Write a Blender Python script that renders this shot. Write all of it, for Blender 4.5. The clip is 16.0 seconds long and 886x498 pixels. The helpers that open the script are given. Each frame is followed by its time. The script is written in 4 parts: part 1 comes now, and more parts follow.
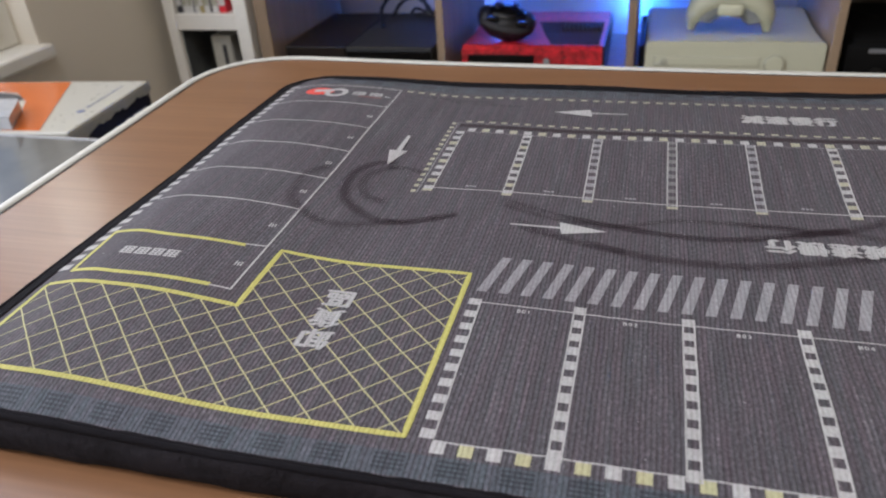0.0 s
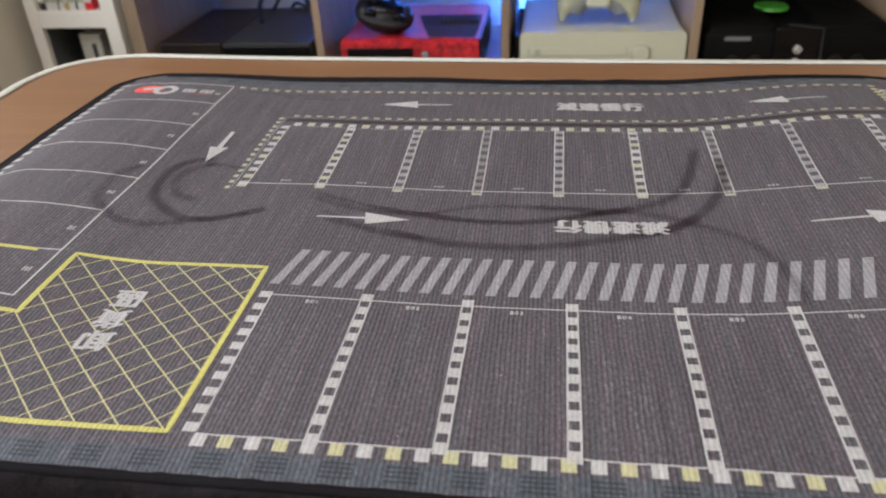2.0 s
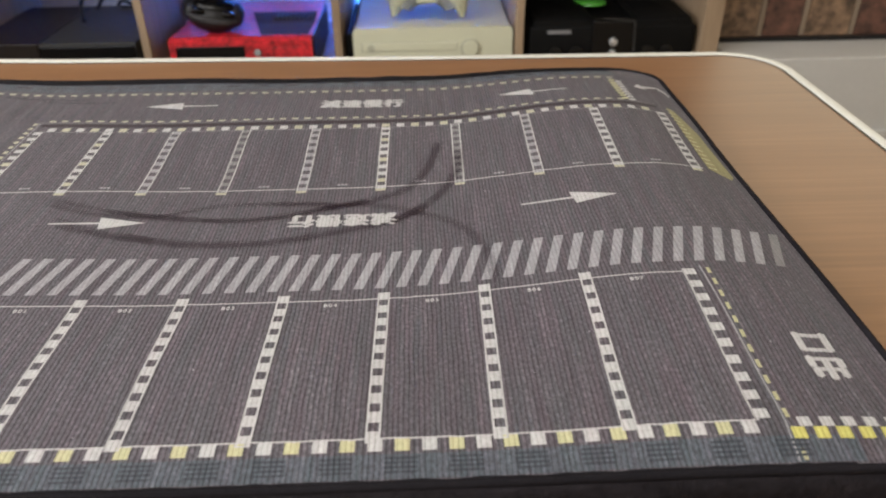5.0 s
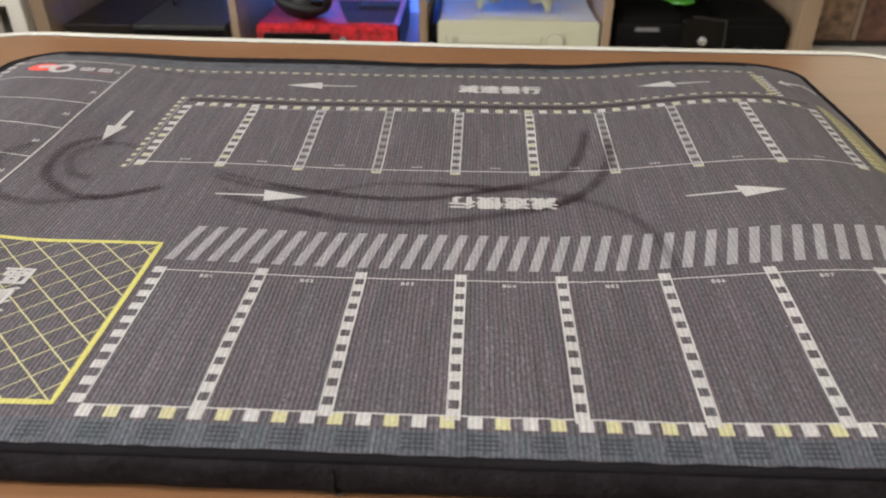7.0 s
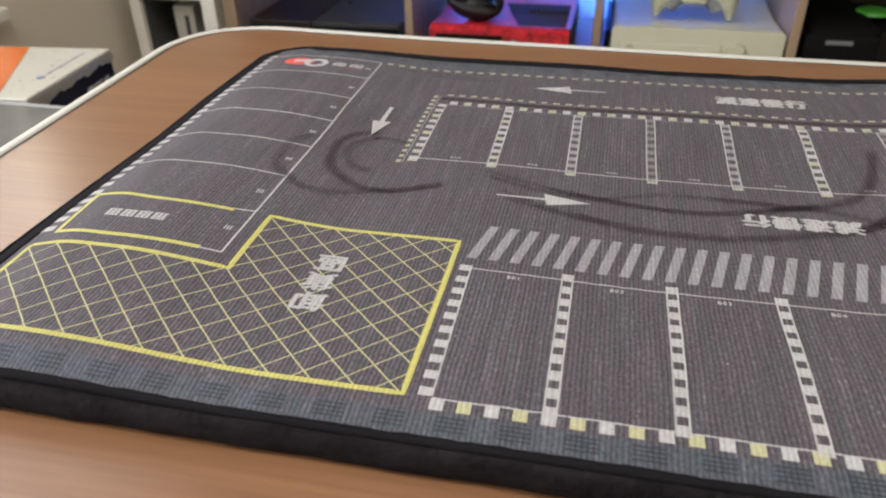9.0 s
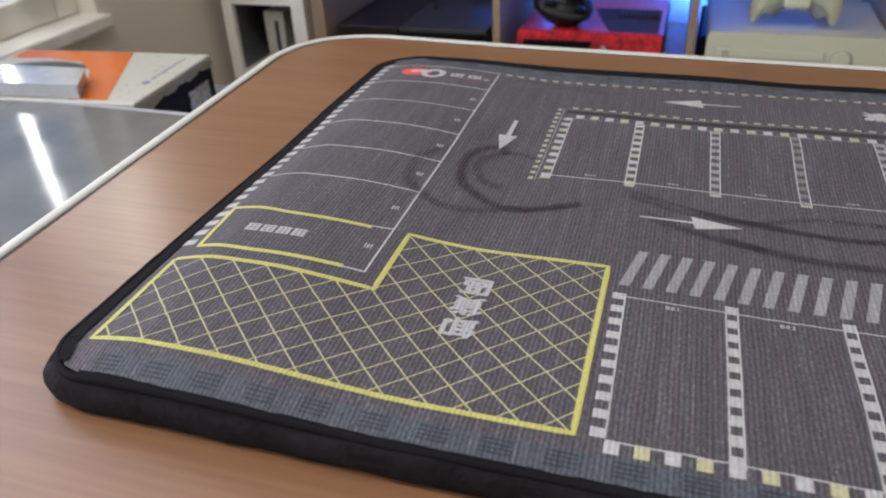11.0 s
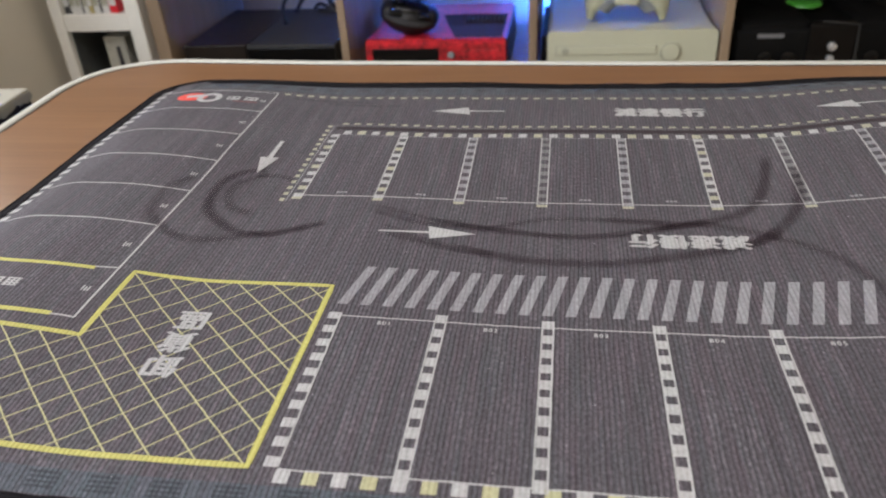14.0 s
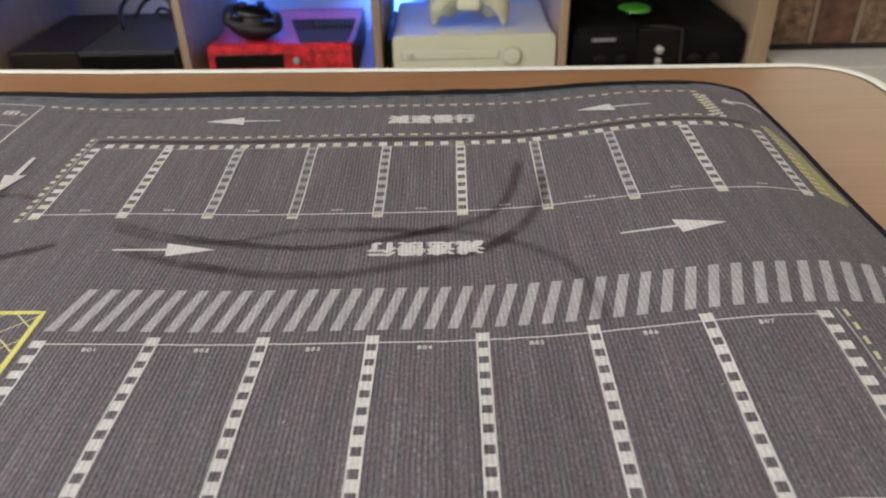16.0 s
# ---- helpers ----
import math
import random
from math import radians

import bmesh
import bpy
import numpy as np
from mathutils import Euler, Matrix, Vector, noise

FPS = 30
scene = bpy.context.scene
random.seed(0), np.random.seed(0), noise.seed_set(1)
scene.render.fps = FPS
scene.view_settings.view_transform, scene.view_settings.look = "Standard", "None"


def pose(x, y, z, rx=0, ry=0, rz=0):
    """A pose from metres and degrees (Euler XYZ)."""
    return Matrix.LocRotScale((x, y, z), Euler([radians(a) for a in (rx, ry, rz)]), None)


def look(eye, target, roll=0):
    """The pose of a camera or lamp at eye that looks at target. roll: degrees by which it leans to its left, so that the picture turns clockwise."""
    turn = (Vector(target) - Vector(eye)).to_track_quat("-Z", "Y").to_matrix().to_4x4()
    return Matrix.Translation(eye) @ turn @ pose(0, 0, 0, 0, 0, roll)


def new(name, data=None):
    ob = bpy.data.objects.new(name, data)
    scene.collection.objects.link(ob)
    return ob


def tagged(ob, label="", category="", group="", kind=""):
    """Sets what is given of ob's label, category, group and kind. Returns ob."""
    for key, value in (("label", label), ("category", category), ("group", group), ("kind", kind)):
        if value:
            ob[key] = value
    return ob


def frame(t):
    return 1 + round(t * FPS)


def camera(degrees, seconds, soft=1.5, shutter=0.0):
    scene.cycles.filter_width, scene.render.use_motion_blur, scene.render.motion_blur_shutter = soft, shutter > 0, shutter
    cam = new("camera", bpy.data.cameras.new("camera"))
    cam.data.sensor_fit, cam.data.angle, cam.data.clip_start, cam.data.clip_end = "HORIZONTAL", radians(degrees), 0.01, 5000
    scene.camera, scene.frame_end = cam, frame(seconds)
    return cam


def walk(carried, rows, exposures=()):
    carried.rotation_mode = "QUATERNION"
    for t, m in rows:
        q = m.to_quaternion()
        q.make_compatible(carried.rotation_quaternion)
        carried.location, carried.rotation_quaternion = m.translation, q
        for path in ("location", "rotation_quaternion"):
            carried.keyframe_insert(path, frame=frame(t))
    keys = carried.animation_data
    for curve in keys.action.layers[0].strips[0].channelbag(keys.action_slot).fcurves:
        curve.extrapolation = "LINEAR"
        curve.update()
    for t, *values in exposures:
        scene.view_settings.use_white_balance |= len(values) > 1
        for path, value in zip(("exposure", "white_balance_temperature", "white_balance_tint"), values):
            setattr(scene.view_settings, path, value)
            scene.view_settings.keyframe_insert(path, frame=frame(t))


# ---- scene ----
cam = camera(61.4, 16.0, soft=2.0)
# seconds, place, turn (Euler degrees)
PATH = [
    (0, 0.0600, -0.2482, 0.1773, 59.41, 3.45, 14.39),
    (0.5, 0.0734, -0.2469, 0.1762, 59.26, 3.30, 12.87),
    (1, 0.0879, -0.2444, 0.1747, 59.05, 3.03, 11.20),
    (1.5, 0.1001, -0.2433, 0.1751, 58.80, 2.77, 9.37),
    (2, 0.1137, -0.2445, 0.1762, 58.61, 2.47, 7.46),
    (2.5, 0.1270, -0.2468, 0.1770, 58.47, 2.22, 5.42),
    (3, 0.1428, -0.2473, 0.1764, 58.38, 1.99, 3.30),
    (3.5, 0.1568, -0.2494, 0.1783, 58.29, 1.70, 1.36),
    (4, 0.1705, -0.2511, 0.1796, 58.20, 1.34, -0.27),
    (4.2, 0.1763, -0.2516, 0.1802, 58.15, 1.26, -0.72),
    (4.7, 0.1857, -0.2528, 0.1810, 58.04, 0.91, -1.76),
    (5.25, 0.1860, -0.2536, 0.1808, 57.90, 0.49, -1.95),
    (5.8, 0.1763, -0.2541, 0.1796, 57.78, 0.16, -1.22),
    (6.3, 0.1591, -0.2546, 0.1781, 57.72, 0.03, 0.15),
    (6.5, 0.1520, -0.2553, 0.1772, 57.74, -0.04, 0.69),
    (7, 0.1297, -0.2555, 0.1757, 57.67, -0.00, 2.50),
    (7.5, 0.1084, -0.2574, 0.1758, 57.73, 0.11, 4.66),
    (8, 0.0878, -0.2574, 0.1745, 57.76, 0.34, 7.07),
    (8.5, 0.0673, -0.2590, 0.1749, 57.92, 0.59, 9.59),
    (9, 0.0475, -0.2595, 0.1749, 57.98, 0.89, 12.06),
    (9.5, 0.0290, -0.2603, 0.1764, 58.07, 1.13, 14.26),
    (9.7, 0.0221, -0.2594, 0.1752, 58.08, 1.31, 15.01),
    (10.2, 0.0098, -0.2583, 0.1756, 58.17, 1.63, 16.54),
    (10.75, 0.0076, -0.2553, 0.1763, 58.28, 2.03, 17.05),
    (11.3, 0.0140, -0.2514, 0.1771, 58.37, 2.42, 16.60),
    (11.8, 0.0244, -0.2479, 0.1778, 58.42, 2.75, 15.59),
    (12, 0.0294, -0.2464, 0.1776, 58.42, 2.90, 15.16),
    (12.5, 0.0408, -0.2435, 0.1787, 58.45, 3.18, 13.87),
    (13, 0.0544, -0.2412, 0.1793, 58.42, 3.35, 12.28),
    (13.5, 0.0710, -0.2371, 0.1783, 58.42, 3.36, 10.36),
    (14, 0.0866, -0.2316, 0.1771, 58.49, 3.22, 8.24),
    (14.5, 0.1050, -0.2274, 0.1753, 58.60, 2.84, 5.97),
    (15, 0.1207, -0.2243, 0.1747, 58.59, 2.36, 3.80),
    (15.5, 0.1371, -0.2221, 0.1770, 58.47, 1.72, 1.71),
    (16, 0.1556, -0.2224, 0.1763, 58.41, 1.11, -0.17),
]
cam.data.dof.use_dof = True
cam.data.dof.focus_distance, cam.data.dof.aperture_fstop = 0.34, 15.5
walk(cam, [(t, pose(x, y, z, rx, ry, rz)) for t, x, y, z, rx, ry, rz in PATH],
     exposures=[(0.0, -0.19, 6000, 14), (1.5, -0.02, 6200, 13), (3.5, 0.21, 6500, 11), (7.0, 0.24, 6600, 11), (9.5, 0.04, 6350, 12), (12.0, -0.22, 5900, 14), (14.0, -0.01, 6250, 12), (16.0, 0.15, 6600, 11)])

# ---- daylight and lamps ----
FLOOR = -0.745      # floor level; z = 0 is the play mat's upper face
TOP = -0.015        # the table's upper face
SHELF = -0.295      # the visible shelf board's upper face

world = bpy.data.worlds.new("world")
scene.world = world
world.use_nodes = True
_n = world.node_tree.nodes
_sky = _n.new("ShaderNodeTexSky")
_sky.sky_type, _sky.sun_disc = "NISHITA", False
_sky.sun_elevation, _sky.sun_rotation = radians(40), radians(-110)
_n["Background"].inputs["Strength"].default_value = 0.12
world.node_tree.links.new(_sky.outputs["Color"], _n["Background"].inputs["Color"])


def area(name, m, sx, sy, watts, colour):
    d = bpy.data.lights.new(name, "AREA")
    d.shape, d.size, d.size_y, d.energy, d.color = "RECTANGLE", sx, sy, watts, colour
    ob = new(name, d)
    ob.matrix_world = m
    return ob


# the window's daylight, standing in its opening in the side wall
area("window_and_fill_light", look((-1.03, -0.43, 0.68), (0.2, -0.43, 0.45)), 1.90, 1.5, 33, (0.97, 0.98, 1.0))
# the bare strips of glass beside and between the blinds
for y, w, power in ((0.672, 0.02, 1.2), (0.822, 0.032, 3.6)):
    area("window_and_fill_light", look((-1.004, y, 0.55), (0.2, y, 0.5)), w, 1.2, power, (1.0, 0.97, 0.88))
area("window_and_fill_light", look((1.45, 1.61, 0.78), (0.9, -0.6, 0.0)), 1.1, 1.05, 3.2, (1.0, 0.84, 0.36))
# overhead fill, added out of view to light the table and mat
area("overhead_fill", look((-0.15, -0.40, 1.62), (-0.15, -0.40, 0)), 1.1, 0.5, 18.0, (1.0, 0.96, 0.92))

# ---- materials ----


def mat(name, build):
    m = bpy.data.materials.new(name)
    m.use_nodes = True
    t = m.node_tree
    b = t.nodes["Principled BSDF"]
    build(t, b)
    return m


def node(t, kind, **sets):
    n = t.nodes.new(kind)
    for k, v in sets.items():
        n.inputs[k.replace("_", " ")].default_value = v
    return n


def coords(t, scale=(1, 1, 1), rot=(0, 0, 0)):
    c = t.nodes.new("ShaderNodeTexCoord")
    mp = t.nodes.new("ShaderNodeMapping")
    mp.inputs["Scale"].default_value = scale
    mp.inputs["Rotation"].default_value = [radians(a) for a in rot]
    t.links.new(c.outputs["Object"], mp.inputs["Vector"])
    return mp.outputs["Vector"]


def noisy(t, vec, scale, detail=4.0, rough=0.55):
    n = node(t, "ShaderNodeTexNoise", Scale=scale, Detail=detail, Roughness=rough)
    t.links.new(vec, n.inputs["Vector"])
    return n.outputs["Fac"]


def ramp(t, fac, stops):
    r = t.nodes.new("ShaderNodeValToRGB")
    e = r.color_ramp.elements
    while len(e) < len(stops):
        e.new(0.5)
    for s, (p, c) in zip(e, stops):
        s.position, s.color = p, (*c, 1)
    t.links.new(fac, r.inputs["Fac"])
    return r.outputs["Color"]


def blend(t, fac, a, b, how="MIX"):
    n = t.nodes.new("ShaderNodeMix")
    n.data_type, n.blend_type = "RGBA", how
    for sock, v in ((n.inputs[0], fac), (n.inputs[6], a), (n.inputs[7], b)):
        if isinstance(v, bpy.types.NodeSocket):
            t.links.new(v, sock)
        else:
            sock.default_value = v if isinstance(v, (int, float)) else (*v, 1)
    return n.outputs[2]


def calc(t, how, a, b=0.0, c=0.0):
    n = t.nodes.new("ShaderNodeMath")
    n.operation = how
    for sock, v in zip(n.inputs, (a, b, c)):
        if isinstance(v, bpy.types.NodeSocket):
            t.links.new(v, sock)
        else:
            sock.default_value = v
    return n.outputs[0]


def bump(t, b, height, strength, dist):
    n = node(t, "ShaderNodeBump", Strength=strength, Distance=dist)
    t.links.new(height, n.inputs["Height"])
    t.links.new(n.outputs["Normal"], b.inputs["Normal"])


def plain(name, colour, rough=0.5, metal=0.0, vary=0.12, grain=120.0, relief=0.0003, coat=0.0, patch=9.0, spec=0.5):
    """A paint, plastic or metal with mottling at two scales and a fine relief."""
    def go(t, b):
        v = coords(t)
        big, fine = noisy(t, v, patch, 3), noisy(t, v, grain, 3)
        mixed = calc(t, "ADD", calc(t, "MULTIPLY", big, 0.6), calc(t, "MULTIPLY", fine, 0.4))
        lo = tuple(c * (1 - vary) for c in colour)
        hi = tuple(min(1, c * (1 + vary)) for c in colour)
        t.links.new(ramp(t, mixed, [(0.3, lo), (0.7, hi)]), b.inputs["Base Color"])
        r = calc(t, "MULTIPLY_ADD", fine, 0.16, rough - 0.08)
        t.links.new(r, b.inputs["Roughness"])
        b.inputs["Metallic"].default_value = metal
        b.inputs["Specular IOR Level"].default_value = spec
        b.inputs["Coat Weight"].default_value = coat
        if relief:
            bump(t, b, fine, 0.35, relief)
    return mat(name, go)


def rib_height(t, vec):
    """Height of the knit: ribs along y, 1.8 mm apart, broken into stitches."""
    sep = t.nodes.new("ShaderNodeSeparateXYZ")
    t.links.new(vec, sep.inputs[0])
    wob = calc(t, "MULTIPLY_ADD", noisy(t, vec, 60, 2), 0.0012, sep.outputs["X"])
    s = calc(t, "SINE", calc(t, "MULTIPLY", wob, 2 * math.pi / 0.0018))
    wear = calc(t, "MULTIPLY_ADD", noisy(t, coords(t, (420, 30, 1)), 1.0, 2), 1.5, 0.2)
    groove = calc(t, "POWER", calc(t, "MULTIPLY_ADD", s, -0.5, 0.5), 1.4)
    return calc(t, "SUBTRACT", 0.9, calc(t, "MULTIPLY", groove, wear))


def fabric(name, dark, light, speck, ink=False):
    def go(t, b):
        v = coords(t)
        rib = rib_height(t, v)
        stitch = noisy(t, coords(t, (640, 380, 1)), 1.0, 3, 0.65)
        strand = noisy(t, coords(t, (480, 26, 1)), 1.0, 3, 0.6)
        patches = noisy(t, v, 11, 4, 0.6)
        k = calc(t, "ADD", calc(t, "MULTIPLY", rib, 0.17 if not ink else 0.10), calc(t, "MULTIPLY", stitch, 0.48))
        k = calc(t, "ADD", k, calc(t, "MULTIPLY", strand, 0.34 if not ink else 0.42))
        drag = noisy(t, coords(t, (150, 9, 1)), 1.0, 3, 0.6)
        k = calc(t, "ADD", k, calc(t, "MULTIPLY", calc(t, "SUBTRACT", drag, 0.5), 0.24 if not ink else 0.0))
        col = ramp(t, k, [(0.24, dark), (0.58, light), (0.82, speck)])
        col = blend(t, 0.28, col, ramp(t, patches, [(0.35, (0.72, 0.68, 0.72)), (0.65, (1.0, 1.0, 1.0))]), "MULTIPLY")
        hue = noisy(t, coords(t, (330, 20, 1)), 1.0, 3, 0.6)
        col = blend(t, 0.75 if not ink else 0.2, col, ramp(t, hue, [(0.36, (1.10, 0.97, 1.02)), (0.64, (0.92, 1.02, 1.0))]), "MULTIPLY")
        dots = noisy(t, coords(t, (1000, 620, 1)), 1.0, 1.5, 0.7)
        col = blend(t, 0.36 if not ink else 0.12, col, ramp(t, dots, [(0.34, (0.42, 0.40, 0.41)), (0.5, (1.0, 1.0, 1.0)), (0.66, (1.9, 1.9, 1.92))]), "MULTIPLY")
        t.links.new(col, b.inputs["Base Color"])
        b.inputs["Roughness"].default_value = 0.72 if not ink else 0.68
        b.inputs["Sheen Weight"].default_value = 0.03
        b.inputs["Specular IOR Level"].default_value = 0.26
        h = calc(t, "ADD", calc(t, "MULTIPLY", rib, 0.7), calc(t, "MULTIPLY", stitch, 0.5))
        bump(t, b, h, 0.5 if not ink else 0.35, 0.0005)
    return mat(name, go)


def skid_print(name, colour, most):
    """Rubbed-on tyre black: dense along the middle, fading out to the sides and ends."""
    def go(t, b):
        uv = t.nodes.new("ShaderNodeUVMap")
        uv.uv_map = "along"
        sep = t.nodes.new("ShaderNodeSeparateXYZ")
        t.links.new(uv.outputs["UV"], sep.inputs[0])
        across = calc(t, "SUBTRACT", 1.0, calc(t, "ABSOLUTE", calc(t, "MULTIPLY_ADD", sep.outputs["X"], 2.0, -1.0)))
        body = t.nodes.new("ShaderNodeMapRange")
        body.interpolation_type = "SMOOTHSTEP"
        t.links.new(across, body.inputs["Value"])
        body.inputs["From Max"].default_value = 0.85
        ends = calc(t, "SUBTRACT", 1.0, calc(t, "ABSOLUTE", calc(t, "MULTIPLY_ADD", sep.outputs["Y"], 2.0, -1.0)))
        ends = calc(t, "MINIMUM", calc(t, "MULTIPLY", ends, 9.0), 1.0)
        patchy = calc(t, "MULTIPLY_ADD", noisy(t, coords(t, (90, 90, 1)), 1.0, 4, 0.65), 1.3, 0.25)
        ribs = calc(t, "MULTIPLY_ADD", rib_height(t, coords(t)), -0.25, 1.1)
        a = calc(t, "MULTIPLY", calc(t, "MULTIPLY", body.outputs["Result"], ends), calc(t, "MULTIPLY", patchy, ribs))
        a = calc(t, "MINIMUM", calc(t, "MULTIPLY", a, most), 0.93)
        t.links.new(a, b.inputs["Alpha"])
        b.inputs["Base Color"].default_value = (*colour, 1)
        b.inputs["Roughness"].default_value = 0.85
        b.inputs["Specular IOR Level"].default_value = 0.1
    return mat(name, go)


def wood(name, lo, mid, hi, stretch, rough=0.35, coat=0.0, rot=(0, 0, 0)):
    def go(t, b):
        v = coords(t, stretch, rot)
        grain = noisy(t, v, 1.0, 3, 0.5)
        fine = noisy(t, coords(t, tuple(s * 4 for s in stretch), rot), 1.0, 2, 0.5)
        patches = noisy(t, coords(t, (2.2, 5.0, 2.2), rot), 1.0, 3)
        k = calc(t, "ADD", calc(t, "MULTIPLY", grain, 0.42), calc(t, "MULTIPLY", fine, 0.3))
        k = calc(t, "ADD", k, calc(t, "MULTIPLY", patches, 0.28))
        t.links.new(ramp(t, k, [(0.28, lo), (0.5, mid), (0.72, hi)]), b.inputs["Base Color"])
        t.links.new(calc(t, "MULTIPLY_ADD", patches, 0.12, rough - 0.06), b.inputs["Roughness"])
        b.inputs["Specular IOR Level"].default_value = 0.5
        b.inputs["Coat Weight"].default_value = coat
        b.inputs["Coat Roughness"].default_value = 0.25
    return mat(name, go)


def glow(name, colour, strength):
    def go(t, b):
        b.inputs["Base Color"].default_value = (*colour, 1)
        b.inputs["Emission Color"].default_value = (*colour, 1)
        b.inputs["Emission Strength"].default_value = strength
    return mat(name, go)


M_FABRIC = fabric("knit_charcoal", (0.030, 0.0265, 0.030), (0.076, 0.068, 0.0755), (0.21, 0.195, 0.205))
M_BLUE = fabric("knit_blue_grey", (0.029, 0.0325, 0.038), (0.067, 0.0755, 0.087), (0.17, 0.184, 0.203))
M_WHITE = fabric("print_white", (0.255, 0.251, 0.241), (0.385, 0.38, 0.367), (0.50, 0.495, 0.48), ink=True)
M_GREYW = fabric("print_pale_grey", (0.13, 0.127, 0.132), (0.25, 0.245, 0.252), (0.42, 0.415, 0.42), ink=True)
M_DIM = fabric("print_faded", (0.1, 0.097, 0.096), (0.17, 0.165, 0.163), (0.3, 0.29, 0.29), ink=True)
M_YELLOW = fabric("print_yellow", (0.33, 0.308, 0.078), (0.44, 0.415, 0.12), (0.53, 0.505, 0.21), ink=True)
M_PALEY = fabric("print_pale_yellow", (0.28, 0.269, 0.15), (0.385, 0.371, 0.215), (0.49, 0.475, 0.31), ink=True)
M_HATCH = fabric("print_hatch", (0.31, 0.295, 0.14), (0.42, 0.403, 0.212), (0.53, 0.512, 0.31), ink=True)
M_RED = fabric("print_red", (0.5, 0.04, 0.03), (0.62, 0.07, 0.05), (0.7, 0.15, 0.12), ink=True)
M_MAROON = fabric("print_maroon", (0.1, 0.03, 0.035), (0.16, 0.06, 0.06), (0.24, 0.12, 0.12), ink=True)
M_SKID = fabric("print_skid", (0.014, 0.008, 0.010), (0.030, 0.0195, 0.0235), (0.075, 0.06, 0.066), ink=True)
M_TYRE = skid_print("tyre_black", (0.032, 0.0195, 0.0245), 0.43)
M_TYREF = skid_print("tyre_black_faint", (0.032, 0.0195, 0.0245), 0.29)
M_NAVY = fabric("print_dark_dash", (0.016, 0.019, 0.024), (0.036, 0.042, 0.05), (0.085, 0.095, 0.105), ink=True)
M_BEIGE = fabric("print_beige", (0.24, 0.232, 0.165), (0.36, 0.35, 0.255), (0.48, 0.465, 0.36), ink=True)
M_OLIVE = fabric("print_olive", (0.12, 0.108, 0.05), (0.2, 0.18, 0.085), (0.3, 0.28, 0.15), ink=True)
M_RUBBER = plain("black_foam_rubber", (0.0118, 0.0102, 0.0118), 0.9, vary=0.55, grain=340, patch=60, relief=0.003, spec=0.1)
M_BIND = plain("black_binding_thread", (0.0095, 0.0086, 0.0100), 0.9, vary=0.4, grain=600, relief=0.0012, spec=0.06)
M_TABLE = wood("table_walnut_laminate", (0.142, 0.068, 0.031), (0.182, 0.089, 0.041), (0.228, 0.119, 0.058), (3.5, 95, 95), 0.30)
M_RIM = plain("white_edge_strip", (0.49, 0.48, 0.425), 0.4, vary=0.05)
M_BEECH = wood("beech_veneer", (0.205, 0.142, 0.088), (0.275, 0.196, 0.124), (0.335, 0.245, 0.16), (40, 40, 3), 0.5)
M_PANEL = plain("dark_brown_back_panel", (0.10, 0.082, 0.07), 0.6, vary=0.1)
M_VENT = plain("dark_vent_plastic", (0.042, 0.030, 0.032), 0.8, vary=0.15, spec=0.06)
M_WALL = plain("warm_grey_wall_paint", (0.74, 0.68, 0.57), 0.8, vary=0.05, grain=300, relief=0.0004, patch=2.5)
M_CEIL = plain("white_ceiling_paint", (0.75, 0.74, 0.72), 0.85, vary=0.04)
M_FLOOR = wood("floor_laminate", (0.2, 0.14, 0.09), (0.28, 0.2, 0.13), (0.34, 0.26, 0.18), (3, 40, 40), 0.45)
M_WPAINT = plain("white_lacquer", (0.80, 0.775, 0.70), 0.4, vary=0.05)
M_CREAM = plain("off_white_plastic", (0.50, 0.50, 0.365), 0.45, vary=0.05, grain=400)
M_CREAMD = plain("off_white_plastic_seam", (0.36, 0.355, 0.27), 0.5, vary=0.08)
M_GREYP = plain("grey_rubber_and_shade", (0.22, 0.23, 0.23), 0.6)
M_SILVER = plain("silver_plastic", (0.6, 0.61, 0.62), 0.28, metal=0.7, vary=0.05)
M_BLACK = plain("black_plastic", (0.011, 0.0105, 0.011), 0.42, vary=0.25, spec=0.3)
M_GLOSS = plain("glossy_black_plastic", (0.0030, 0.0030, 0.0033), 0.2, vary=0.2, spec=0.3)
M_MATTEK = plain("matte_black_plastic", (0.0036, 0.0035, 0.0034), 0.62, vary=0.2, spec=0.1)
M_BROWNREFL = plain("black_plastic_brown_reflection", (0.016, 0.0115, 0.009), 0.4, vary=0.2, spec=0.25)
M_LINING = plain("grey_darkening_sheet", (0.085, 0.09, 0.09), 0.3, vary=0.25, patch=14)
M_FLATK = plain("dark_grey_console_plastic", (0.030, 0.029, 0.027), 0.5, vary=0.2, spec=0.3)
M_REDP = plain("red_gloss_plastic", (0.40, 0.012, 0.018), 0.42, vary=0.7, grain=140, patch=70, coat=0.15)
M_DGREY = plain("dark_grey_plastic", (0.04, 0.039, 0.04), 0.7, spec=0.12)
M_GREEN = plain("green_jewel", (0.06, 0.3, 0.03), 0.3, vary=0.1)
M_LED = glow("blue_led", (0.038, 0.175, 1.0), 270)
M_CABLE = plain("black_cable", (0.012, 0.012, 0.014), 0.45)
M_ORANGE = plain("orange_card", (0.55, 0.125, 0.018), 0.22, vary=0.06)
M_CARD = plain("white_card", (0.44, 0.425, 0.36), 0.3, vary=0.05)
M_NAVYC = plain("navy_card", (0.006, 0.007, 0.018), 0.45, vary=0.25, spec=0.2)
M_BLUEINK = plain("blue_ink", (0.16, 0.18, 0.27), 0.45)
